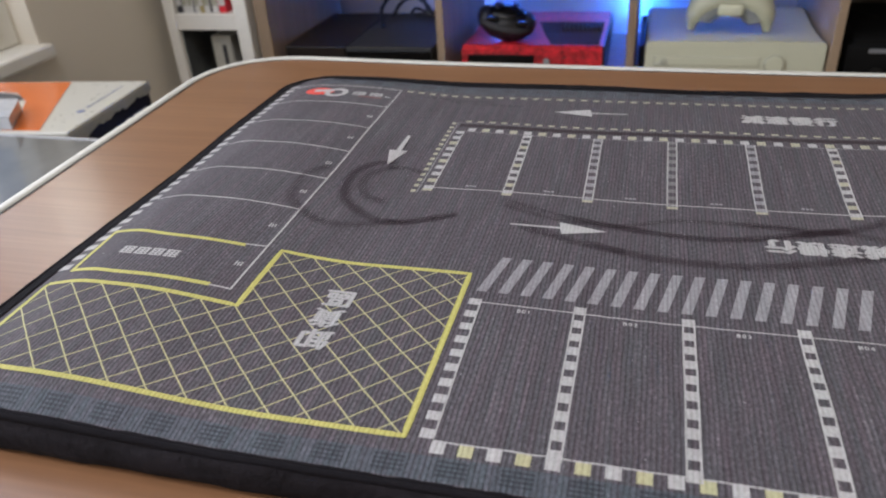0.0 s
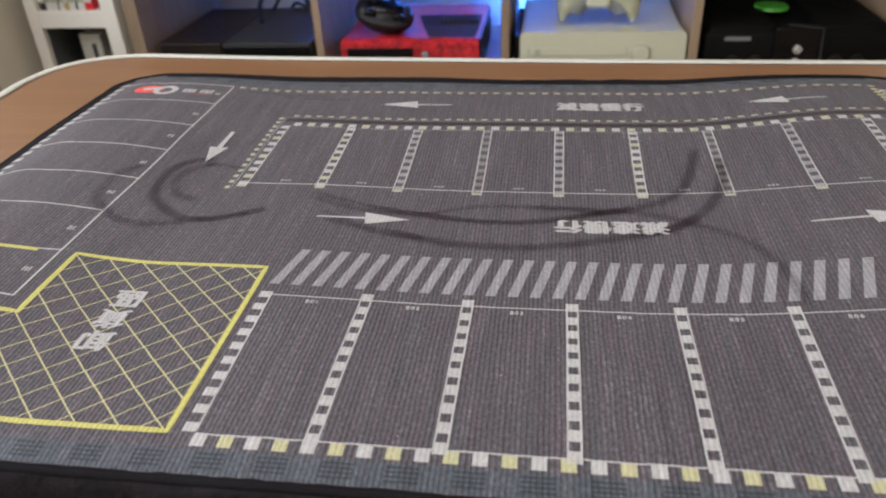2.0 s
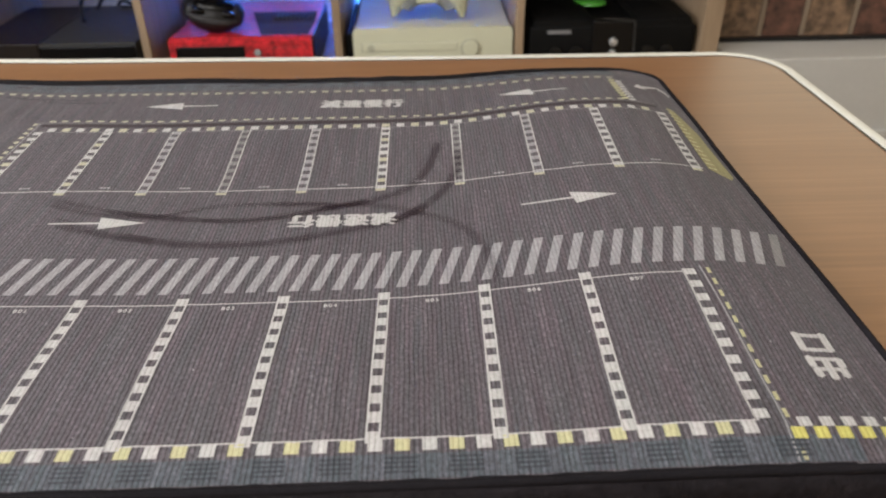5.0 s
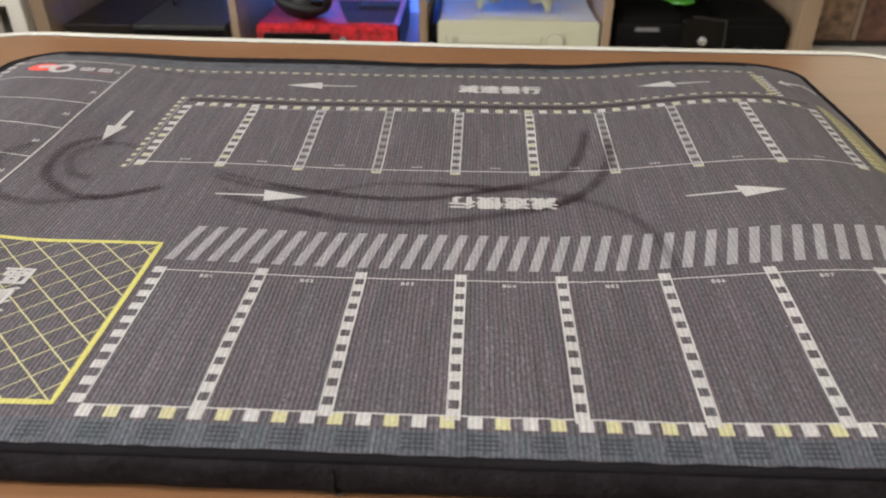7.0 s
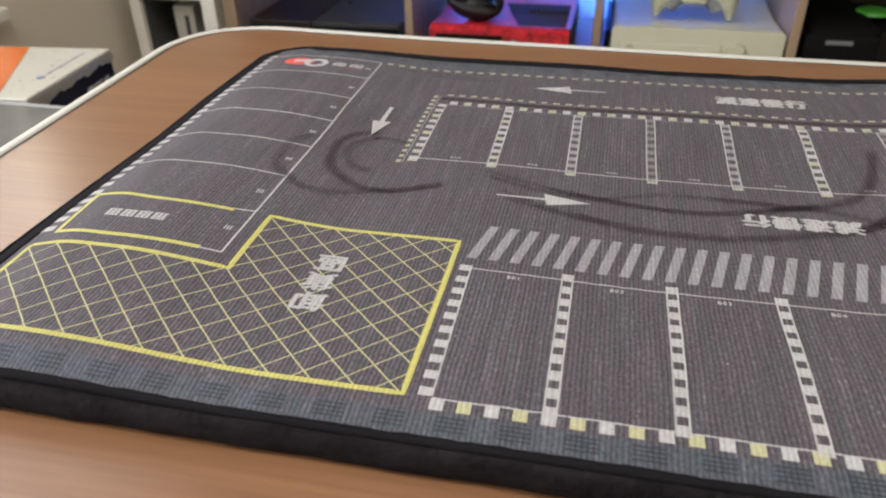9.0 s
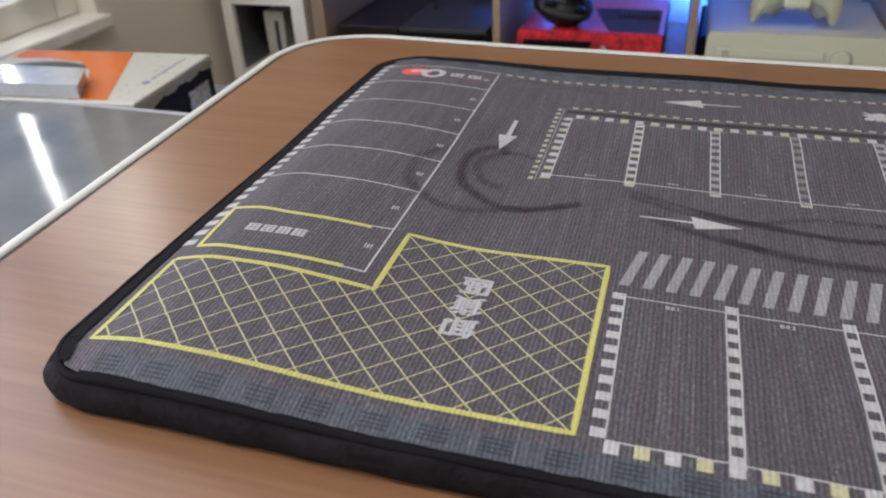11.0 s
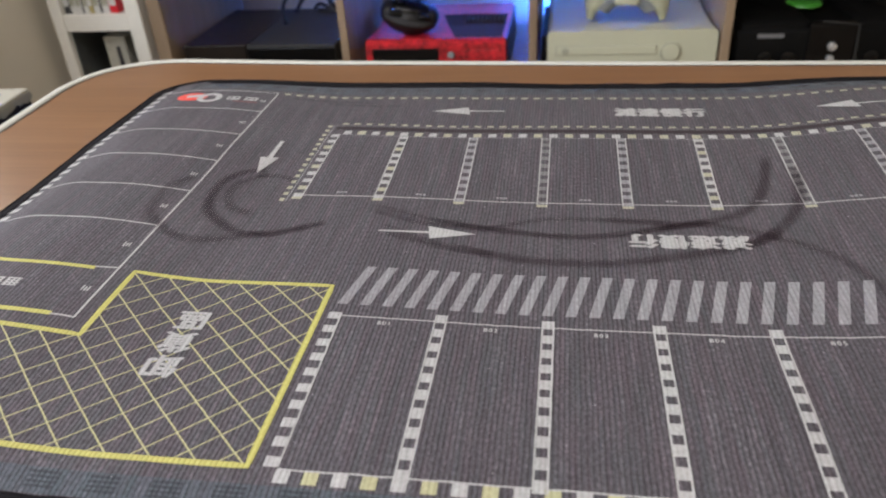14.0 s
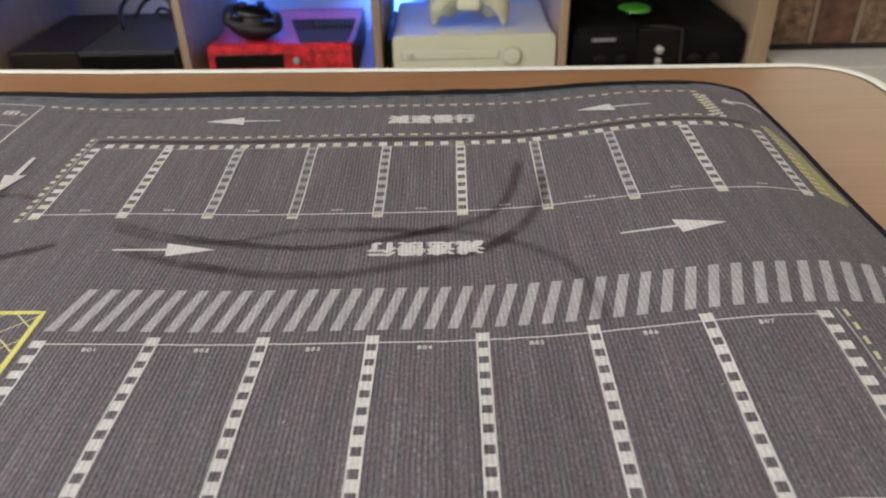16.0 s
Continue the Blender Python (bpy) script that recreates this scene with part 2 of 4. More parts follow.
M_STEEL = plain("grey_gloss_film", (0.135, 0.135, 0.126), 0.12, vary=0.18, grain=22, patch=5, relief=0.0004)
M_CLEAR = plain("pale_plastic_film", (0.34, 0.34, 0.34), 0.2, vary=0.15, patch=20, coat=0.6)
M_SPINE_R = plain("red_case", (0.6, 0.02, 0.03), 0.35)
M_SPINE_K = plain("black_case", (0.03, 0.03, 0.035), 0.35)
M_SPINE_W = plain("white_case", (0.62, 0.61, 0.58), 0.4)
M_SPINE_Y = plain("mustard_case", (0.4, 0.32, 0.12), 0.4)
M_INNER = plain("grey_cell_lining", (0.16, 0.16, 0.165), 0.6)
M_ART = plain("brown_art_print", (0.10, 0.045, 0.03), 0.6, vary=0.9, grain=60, patch=34)
M_ART2 = plain("tan_art_print", (0.16, 0.10, 0.06), 0.6, vary=0.8, grain=60, patch=30)
M_STRIP = plain("beige_card", (0.2, 0.15, 0.105), 0.6)
M_CABINET = plain("pale_grey_cabinet", (0.46, 0.455, 0.43), 0.55, vary=0.05)

# ---- mesh helpers ----


def part(name, bm, material, parent=None, label=""):
    """Links a bmesh as one mesh object, under a thing or a part."""
    me = bpy.data.meshes.new(name)
    bm.to_mesh(me)
    bm.free()
    me.materials.append(material)
    ob = new(name, me)
    if parent:
        ob.parent = parent
    if label:
        ob["label"] = label
    return ob


def thing(name, label, category, group="", kind="", at=(0, 0, 0), turn=0):
    ob = new(name)
    ob.empty_display_size = 0.02
    ob.matrix_world = pose(*at, 0, 0, turn)
    return tagged(ob, label, category, group, kind)


def smooth(ob, angle=40):
    for p in ob.data.polygons:
        p.use_smooth = True
    ob.data.set_sharp_from_angle(angle=radians(angle))
    return ob


def box(x0, x1, y0, y1, z0, z1, r=0.0, seg=2, bm=None):
    bm = bm or bmesh.new()
    made = bmesh.ops.create_cube(bm, size=1.0, matrix=Matrix.Translation(((x0 + x1) / 2, (y0 + y1) / 2, (z0 + z1) / 2))
                                 @ Matrix.Diagonal((x1 - x0, y1 - y0, z1 - z0, 1)))
    if r:
        edges = list({e for v in made["verts"] for e in v.link_edges})
        bmesh.ops.bevel(bm, geom=edges, offset=r, segments=seg, profile=0.5, affect="EDGES")
    return bm


def cyl(c, r, h, axis="z", n=24, r2=None, bevel=0.0, bm=None):
    bm = bm or bmesh.new()
    rot = {"z": Matrix(), "y": pose(0, 0, 0, 90), "x": pose(0, 0, 0, 0, 90)}[axis]
    made = bmesh.ops.create_cone(bm, cap_ends=True, segments=n, radius1=r, radius2=r if r2 is None else r2, depth=h,
                                 matrix=Matrix.Translation(c) @ rot)
    if bevel:
        edges = [e for e in {e for v in made["verts"] for e in v.link_edges} if len(e.link_faces) == 2
                 and any(len(f.verts) > 4 for f in e.link_faces)]
        bmesh.ops.bevel(bm, geom=edges, offset=bevel, segments=2, profile=0.5, affect="EDGES")
    return bm


def tube(points, r, n=8, bm=None):
    """A round tube along points; r may be a number or one number a point."""
    bm = bm or bmesh.new()
    pts = [Vector(p) for p in points]
    rings = []
    for i, p in enumerate(pts):
        d = (pts[min(i + 1, len(pts) - 1)] - pts[max(i - 1, 0)]).normalized()
        a = d.orthogonal().normalized() if not rings else (side - d * side.dot(d)).normalized()
        side, b = a, d.cross(a)
        rad = r if isinstance(r, (int, float)) else r[i]
        rings.append([bm.verts.new(p + rad * (math.cos(k * math.tau / n) * a + math.sin(k * math.tau / n) * b)) for k in range(n)])
    for u, v in zip(rings, rings[1:]):
        for k in range(n):
            bm.faces.new((u[k], u[(k + 1) % n], v[(k + 1) % n], v[k]))
    bm.faces.new(rings[0][::-1])
    bm.faces.new(rings[-1])
    return bm


def spline(points, steps=8):
    """Points along a Catmull-Rom curve."""
    p = [Vector(q) for q in points]
    p = [2 * p[0] - p[1]] + p + [2 * p[-1] - p[-2]]
    out = []
    for a, b, c, d in zip(p, p[1:], p[2:], p[3:]):
        for k in range(steps):
            s = k / steps
            out.append(0.5 * (2 * b + (c - a) * s + (2 * a - 5 * b + 4 * c - d) * s * s + (3 * b - a - 3 * c + d) * s ** 3))
    return out + [p[-2]]


def outline(x0, x1, y0, y1, radii, n=10):
    """A rectangle with rounded corners: front left, front right, back right, back left."""
    pts = []
    for (cx, cy, sx, sy, a0), r in zip(((x0, y0, 1, 1, 180), (x1, y0, -1, 1, 270), (x1, y1, -1, -1, 0), (x0, y1, 1, -1, 90)), radii):
        for k in range(n + 1):
            a = radians(a0 + 90 * k / n)
            pts.append((cx + sx * r + r * math.cos(a), cy + sy * r + r * math.sin(a)))
    return pts


def round_polygon(corners, radii, n=10):
    """A polygon with rounded corners, anticlockwise."""
    pts = []
    m = len(corners)
    for i in range(m):
        p, a, b = Vector(corners[i]), Vector(corners[i - 1]), Vector(corners[(i + 1) % m])
        u, v = (a - p).normalized(), (b - p).normalized()
        half = math.acos(max(-1, min(1, u.dot(v)))) / 2
        d = radii[i] / math.tan(half)
        s, e = p + u * d, p + v * d
        for k in range(n + 1):
            f = k / n
            pts.append(((1 - f) ** 2 * s + 2 * f * (1 - f) * (p * 0.82 + (s + e) * 0.09) + f * f * e)[:])
    return pts


def loft(rings, closed_top=True, closed_bottom=True, bm=None):
    """Skin over closed rings of equal length."""
    bm = bm or bmesh.new()
    vr = [[bm.verts.new(p) for p in ring] for ring in rings]
    n = len(vr[0])
    for u, v in zip(vr, vr[1:]):
        for k in range(n):
            bm.faces.new((u[k], u[(k + 1) % n], v[(k + 1) % n], v[k]))
    if closed_bottom:
        bm.faces.new(vr[0][::-1])
    if closed_top:
        bm.faces.new(vr[-1])
    return bm


def grown(pts, d):
    """The closed outline pts moved outwards by d."""
    out = []
    n = len(pts)
    for i in range(n):
        a, b = Vector(pts[i - 1][:2]), Vector(pts[(i + 1) % n][:2])
        t = (b - a).normalized()
        out.append((pts[i][0] + t.y * d, pts[i][1] - t.x * d))
    return out


def step(a, b, x):
    s = max(0.0, min(1.0, (x - a) / (b - a)))
    return s * s * (3 - 2 * s)


def through_points(x, table):
    for (a, u), (b, v) in zip(table, table[1:]):
        if x <= b:
            return u + (v - u) * step(a, b, x)
    return table[-1][1]


# ---- room ----
def wall(name, x0, x1, y0, y1, z0, z1, label):
    return tagged(part(name, box(x0, x1, y0, y1, z0, z1), M_WALL), label, "wall", kind="structure")


XL, YB, XR, YF, ZC = -0.97, 1.60, 2.4, -1.9, 1.66
tagged(part("floor", box(XL - 0.1, XR + 0.1, YF - 0.1, YB + 0.1, FLOOR - 0.06, FLOOR), M_FLOOR), "brown laminate floor under the table", "floor", kind="structure")
tagged(part("ceiling", box(XL - 0.1, XR + 0.1, YF - 0.1, YB + 0.1, ZC, ZC + 0.08), M_CEIL), "white painted plain ceiling of the room", "ceiling", kind="structure")
NX0, NX1, NZ0, NZ1 = 0.85, 2.05, 0.22, 1.35
nb = bmesh.new()
box(XL - 0.1, NX0, YB, YB + 0.1, FLOOR, ZC, bm=nb)
box(NX1, XR + 0.1, YB, YB + 0.1, FLOOR, ZC, bm=nb)
box(NX0, NX1, YB, YB + 0.1, FLOOR, NZ0, bm=nb)
box(NX0, NX1, YB, YB + 0.1, NZ1, ZC, bm=nb)
tagged(part("wall_north", nb, M_WALL), "warm grey painted wall behind the shelf unit", "wall", kind="structure")
wall("wall_east", XR, XR + 0.1, YF, YB, FLOOR, ZC, "warm grey painted side wall")
wall("wall_south", XL - 0.1, XR + 0.1, YF - 0.1, YF, FLOOR, ZC, "warm grey painted wall behind the camera")
# west wall with the window's opening
WY0, WY1, WZ0, WZ1 = -1.4, 0.838, -0.136, 1.5
wb = bmesh.new()
box(XL - 0.1, XL, YF, WY0, FLOOR, ZC, bm=wb)
box(XL - 0.1, XL, WY1, YB, FLOOR, ZC, bm=wb)
box(XL - 0.1, XL, WY0, WY1, FLOOR, WZ0 - 0.03, bm=wb)
box(XL - 0.1, XL, WY0, WY1, WZ1, ZC, bm=wb)
tagged(part("wall_west", wb, M_WALL), "warm grey painted wall with a window", "wall", kind="structure")

win = thing("window_1", "white window with a deep sill above the side desk", "window", kind="structure")
part("window_sill", box(XL - 0.1, XL + 0.022, WY0 - 0.02, WY1 + 0.010, WZ0 - 0.024, WZ0, 0.004), M_WPAINT, win)
for a, b, c, d in ((WY0, WY0 + 0.05, WZ0, WZ1), (WY1 - 0.05, WY1, WZ0, WZ1), (WY0 + 0.05, WY1 - 0.05, WZ0, WZ0 + 0.05), (WY0 + 0.05, WY1 - 0.05, WZ1 - 0.05, WZ1)):
    part("window_frame", box(XL - 0.09, XL - 0.04, a, b, c, d, 0.004), M_WPAINT, win)

blind = thing("window_blind", "white slatted blind hanging in the window", "blind")
for k in range(10):
    z = WZ0 + 0.075 + k * 0.034
    for ya, yb in ((WY0 + 0.06, 0.650), (0.700, 0.785)):
        part("slat", loft([[(XL - 0.035 + px, y, z + pz) for px, pz in ((0, 0), (0.026, -0.012), (0.0265, -0.0108), (0.0005, 0.0012))] for y in (ya, yb)]), M_WPAINT, blind)
win = thing("fill_window", "unseen white window frame added round the warm fill light", "window", kind="structure")
for a, b, c, d in ((NX0, NX0 + 0.05, NZ0, NZ1), (NX1 - 0.05, NX1, NZ0, NZ1), (NX0 + 0.05, NX1 - 0.05, NZ0, NZ0 + 0.05), (NX0 + 0.05, NX1 - 0.05, NZ1 - 0.05, NZ1)):
    part("window_frame", box(a, b, YB + 0.04, YB + 0.09, c, d, 0.004), M_WPAINT, win)

# ---- the table ----
CORNERS = [(-0.283, -0.36), (0.472, -0.36), (0.4720, 0.3515), (0.16, 0.3582), (-0.114, 0.3688), (-0.3225, 0.3845)]
RADII = [0.06, 0.06, 0.040, 0.5, 0.5, 0.067]
edge = round_polygon(CORNERS, RADII)
table = thing("table", "walnut laminate table with a white rounded edge strip", "table", at=(0.07, 0.0, FLOOR))


def in_table(ob):
    ob.matrix_parent_inverse = table.matrix_world.inverted()
    return ob


bpy.context.view_layer.update()
in_table(part("tabletop", loft([[(x, y, z) for x, y in grown(edge, -d)] for d, z in ((0.0, TOP - 0.028), (0.0, TOP - 0.0008), (0.0008, TOP))]), M_TABLE, table))
RIMW = 0.0108
prof = [(0.0004, -0.030), (0.0060, -0.030), (0.0092, -0.027), (RIMW, -0.02), (RIMW, -0.006), (0.0096, -0.0005), (0.0068, 0.0013), (0.002, 0.0012), (0.0008, 0.0002), (0.0004, -0.0015)]
rimbm = bmesh.new()
rings = [[rimbm.verts.new((x, y, TOP + h)) for x, y in grown(edge, d)] for d, h in prof]
rings.append(rings[0])
for u, v in zip(rings, rings[1:]):
    for k in range(len(u)):
        rimbm.faces.new((u[k], u[(k + 1) % len(u)], v[(k + 1) % len(u)], v[k]))
smooth(in_table(part("edge_strip", rimbm, M_RIM, table, "white plastic edge strip")), 50)
gap = bmesh.new()
ga, gb = [[gap.verts.new((x, y, TOP + 0.0003)) for x, y in grown(edge, d)] for d in (-0.0012, 0.0006)]
for k in range(len(ga)):
    gap.faces.new((ga[k], gb[k], gb[(k + 1) % len(ga)], ga[(k + 1) % len(ga)]))
bmesh.ops.recalc_face_normals(gap, faces=gap.faces)
in_table(part("edge_joint", gap, M_BLACK, table, "thin dark joint inside the edge strip"))
for lx, ly in ((-0.24, -0.3), (0.41, -0.3), (0.41, 0.29), (-0.26, 0.31)):
    smooth(in_table(part("leg", tube([(lx, ly, FLOOR), (lx, ly, TOP - 0.028)], 0.02, 16), M_WPAINT, table)))

# ---- the play mat ----
X0, X1, Y0, Y1 = -0.2062, 0.3562, -0.1015, 0.2800
BASE_Y = ((-0.1, -0.0008), (-0.08, 0.0008), (0.0, 0.0008), (0.104, 0.0), (0.182, 0.0013), (0.243, 0.0014), (0.282, -0.0004))
LEFT_Y = ((-0.1, 0.3), (-0.08, 0.65), (0.0, 1.0), (0.14, 0.97), (0.2, 0.72), (0.24, 0.62), (0.285, 0.3))
RIGHT_Y = ((-0.1, 0.15), (-0.08, 0.38), (0.0, 0.95), (0.104, 1.05), (0.182, 1.1), (0.24, 0.75), (0.285, 0.2))


def lift(x, y):
    """Height of the cushioned mat, which bulges near both ends."""
    left = 0.0092 * step(-0.055, -0.150, x) * (1 - step(-0.166, -0.214, x))
    right = 0.0080 * step(0.188, 0.290, x) * (1 - step(0.303, 0.368, x))
    trough = -0.0024 * step(-0.03, 0.08, x) * (1 - step(0.15, 0.22, x)) * step(-0.05, 0.0, y) * (1 - step(0.115, 0.17, y))
    trough -= 0.0021 * step(0.02, 0.10, x) * (1 - step(0.18, 0.27, x)) * step(0.255, 0.275, y)
    fine = 0.0004 * noise.noise((x * 14, y * 14, 3.1))
    return through_points(y, BASE_Y) + left * through_points(y, LEFT_Y) + right * through_points(y, RIGHT_Y) + trough + fine


def on(x, y, d=0.00016):
    return (x, y, lift(x, y) + d)


playmat = thing("play_mat", "charcoal ribbed toy car play mat printed with a parking lot", "play mat", at=(0, 0, TOP))
bpy.context.view_layer.update()
HOLD = playmat.matrix_world.inverted()


def on_mat(name, bm, material, label="", parent=None):
    ob = part(name, bm, material, parent or playmat, label)
    if not parent:
        ob.matrix_parent_inverse = HOLD
    return ob


border = outline(X0, X1, Y0, Y1, (0.024, 0.03, 0.036, 0.03), 12)
# black foam underlay with a bulging side
side_profile = ((-0.0030, TOP), (-0.0006, TOP + 0.002), (0.0002, TOP + 0.006), (-0.0002, TOP + 0.010), (-0.0007, TOP + 0.0120), (-0.0018, TOP + 0.0136))


def split_fine(pts, most):
    """The closed outline with long sides cut into short steps."""
    out = []
    for a, b in zip(pts, pts[1:] + pts[:1]):
        n = max(1, int(math.dist(a, b) / most))
        out += [(a[0] + (b[0] - a[0]) * k / n, a[1] + (b[1] - a[1]) * k / n) for k in range(n)]
    return out


border = split_fine(border, 0.006)


def uneven(d, z):
    """A ring of the soft side, slightly wavy like cloth-covered foam."""
    ring = []
    for x, y in grown(border, d):
        a = math.atan2(y - 0.09, x - 0.075)
        e = 0.0007 * noise.noise((x * 55, y * 55, z * 160)) + 0.0004 * noise.noise((x * 170, y * 170, z * 300))
        if z > TOP + 0.001:
            e += 0.0045 * (step(X0 + 0.02, X0 + 0.002, x) + 0.8 * step(X1 - 0.02, X1 - 0.002, x)) * step(TOP + 0.0137, TOP + 0.009, z)
        ring.append((x + e * math.cos(a), y + e * math.sin(a), z + (0.0006 * noise.noise((x * 70, y * 70, 5.0)) if z > TOP + 0.001 else 0.0)))
    return ring


base_rings = [uneven(d, z) for d, z in side_profile]
base_rings.append([(x, y, lift(x, y) - 0.0009) for x, y in grown(border, -0.0028)])
base_rings.append([(x, y, lift(x, y) - 0.004) for x, y in grown(border, -0.012)])
smooth(on_mat("foam_base", loft(base_rings, closed_top=False), M_RUBBER, "thick black foam underlay"), 60)
# the stitched binding round the printed sheet
BINDW = 0.0042
bind = bmesh.new()
bprof = ((-0.0021, -0.0016), (-0.0017, -0.0002), (-0.0020, 0.0008), (-0.0028, 0.0012), (-0.0040, 0.0010), (-BINDW, 0.0003), (-BINDW - 0.0005, -0.0008))
brings = [[bind.verts.new((x, y, lift(x, y) + h + 0.0003 * noise.noise((x * 130, y * 130, 1.0)))) for x, y in grown(border, d)] for d, h in bprof]
for u, v in zip(brings, brings[1:]):
    for k in range(len(u)):
        bind.faces.new((u[k], u[(k + 1) % len(u)], v[(k + 1) % len(u)], v[k]))
smooth(on_mat("stitched_binding", bind, M_BIND, "black stitched edge binding"), 70)


seam = bmesh.new()
tube([(0.0896, Y0 - 0.0004, -0.0010), (0.0899, Y0 - 0.0007, -0.005), (0.0893, Y0 - 0.0007, -0.009), (0.0902, Y0 - 0.0005, -0.0128)], 0.0004, 6, seam)
on_mat("binding_seam", seam, M_BIND, "frayed seam where the binding meets")
on_mat("loose_thread", tube([(0.0896, Y0 - 0.0012, -0.0118), (0.0912, Y0 - 0.0014, -0.0122), (0.0922, Y0 - 0.0012, -0.0119)], 0.0003, 6), M_DGREY, "loose thread end")


# the printed knit sheet: rows follow the rounded corners
def span(y, inset):
    xs = []
    for cx, sx, r0, r1 in ((X0, 1, 0.024, 0.03), (X1, -1, 0.03, 0.036)):
        r0, r1 = r0 - inset, r1 - inset
        d = 0.0
        if y < Y0 + inset + r0:
            d = r0 - math.sqrt(max(0, r0 ** 2 - (Y0 + inset + r0 - y) ** 2))
        elif y > Y1 - inset - r1:
            d = r1 - math.sqrt(max(0, r1 ** 2 - (y - Y1 + inset + r1) ** 2))
        xs.append(cx + sx * (inset + d))
    return xs


def sheet(y0, y1, ny, nx, d, inset):
    bm = bmesh.new()
    rows = []
    for j in range(ny + 1):
        y = y0 + (y1 - y0) * j / ny
        a, b = span(y, inset)
        rows.append([bm.verts.new(on(a + (b - a) * i / nx, y, d)) for i in range(nx + 1)])
    for u, v in zip(rows, rows[1:]):
        for i in range(nx):
            bm.faces.new((u[i], u[i + 1], v[i + 1], v[i]))
    return bm


smooth(on_mat("knit_sheet", sheet(Y0 + 0.0048, Y1 - 0.0048, 126, 188, 0.0, 0.0048), M_FABRIC, "charcoal ribbed knit printed sheet"), 80)
INK = 0.00016


def ribbon(pts, width, d=INK, bm=None, wob=0.00012, stepm=0.004, seed=0.0):
    """A printed line along points (x, y) in metres."""
    bm = bm or bmesh.new()
    fine = []
    for a, b in zip(pts, pts[1:]):
        a, b = Vector(a), Vector(b)
        n = max(1, int((b - a).length / stepm))
        fine += [a.lerp(b, k / n) for k in range(n)]
    fine.append(Vector(pts[-1]))
    prev = None
    for i, p in enumerate(fine):
        q = fine[min(i + 1, len(fine) - 1)] - fine[max(i - 1, 0)]
        w = width if isinstance(width, float) else width[0] + (width[1] - width[0]) * i / max(1, len(fine) - 1)
        nrm = Vector((-q.y, q.x)).normalized() * w / 2
        off = Vector((0, 0)) if not wob else nrm.normalized() * wob * noise.noise((p.x * 240, p.y * 240, seed))
        pair = [bm.verts.new(on(*(p + off + nrm), d)), bm.verts.new(on(*(p + off - nrm), d))]
        if prev:
            bm.faces.new((prev[0], prev[1], pair[1], pair[0]))
        prev = pair
    return bm


def blot(x0, x1, y0, y1, lean=0.0, d=INK, bm=None, ny=2):
    """A printed block, its far end shifted by lean."""
    bm = bm or bmesh.new()
    rows = []
    for j in range(ny + 1):
        s = j / ny
        y = y0 + (y1 - y0) * s
        rows.append([bm.verts.new(on(x + lean * s, y, d)) for x in (x0, (x0 + x1) / 2, x1)])
    for u, v in zip(rows, rows[1:]):
        for i in range(2):
            bm.faces.new((u[i], u[i + 1], v[i + 1], v[i]))
    return bm


def shape(pts, d=INK, bm=None):
    """A printed filled polygon, cut fine enough to follow the mat."""
    bm = bm or bmesh.new()
    f = bm.faces.new([bm.verts.new((x, y, 0)) for x, y in pts])
    bmesh.ops.triangulate(bm, faces=[f])
    bmesh.ops.subdivide_edges(bm, edges=bm.edges[:], cuts=3, use_grid_fill=True)
    for v in bm.verts:
        v.co = on(v.co.x, v.co.y, d)
    return bm


def letters(body, x, y, height, turn=0, sx=1.0, bold=0.0, d=INK, stack=False):
    """Printed characters centred at (x, y), turned by degrees."""
    bm = bmesh.new()
    n = len(body)
    for i, ch in enumerate(body):
        cu = bpy.data.curves.new("letters", "FONT")
        cu.body, cu.align_x, cu.align_y = ch, "CENTER", "CENTER"
        ob = bpy.data.objects.new("letters", cu)
        me = bpy.data.meshes.new_from_object(ob)
        k = i - (n - 1) / 2
        ox, oy = (0, -k * height * 1.08) if stack else (k * height * (1.06 if ord(ch) > 255 else 0.68) * sx, 0)
        me.transform(pose(x, y, 0, 0, 0, turn) @ Matrix.Translation((ox, oy, 0)) @ Matrix.Diagonal((height * sx, height, 1, 1)))
        for sx_, sy_ in ((0, 0), (1, 0), (-1, 0), (0, 1), (0, -1)) if bold else ((0, 0),):
            copy = me.copy()
            copy.transform(Matrix.Translation((sx_ * bold * 0.95, sy_ * bold * 0.5, 0.00002 * (sx_ + 2 * sy_))))
            bm.from_mesh(copy)
            bpy.data.meshes.remove(copy)
        bpy.data.objects.remove(ob)
        bpy.data.meshes.remove(me)
        bpy.data.curves.remove(cu)
    for v in bm.verts:
        v.co = on(v.co.x, v.co.y, d + v.co.z)
    bmesh.ops.recalc_face_normals(bm, faces=bm.faces)
    for f in bm.faces:
        if f.normal.z < 0:
            f.normal_flip()
    return bm


tape = ribbon([p.to_2d()[:] for p in spline([(-0.1962, -0.0925, 0), (-0.1990, -0.082, 0), (-0.2000, -0.06, 0), (-0.2000, 0.10, 0), (-0.2000, 0.235, 0), (-0.1985, 0.250, 0), (-0.1945, 0.262, 0)], 12)], 0.0082, d=0.0007, wob=0.0006)
smooth(on_mat("binding_tape", tape, M_BIND, "wide black edge tape"), 70)
tape = ribbon([(-0.170 + 0.0164 * i, 0.2718) for i in range(31)], 0.0082, d=0.0006, wob=0.0006)
smooth(on_mat("binding_tape", tape, M_BIND, "wide black edge tape"), 70)
tape = ribbon([(-0.184 + 0.0173 * i, -0.0978 + 0.0012 * step(3, 0, i)) for i in range(30)], 0.0026, d=0.0006, wob=0.0006)
smooth(on_mat("binding_tape", tape, M_BIND, "black edge tape"), 70)

P = 0.042
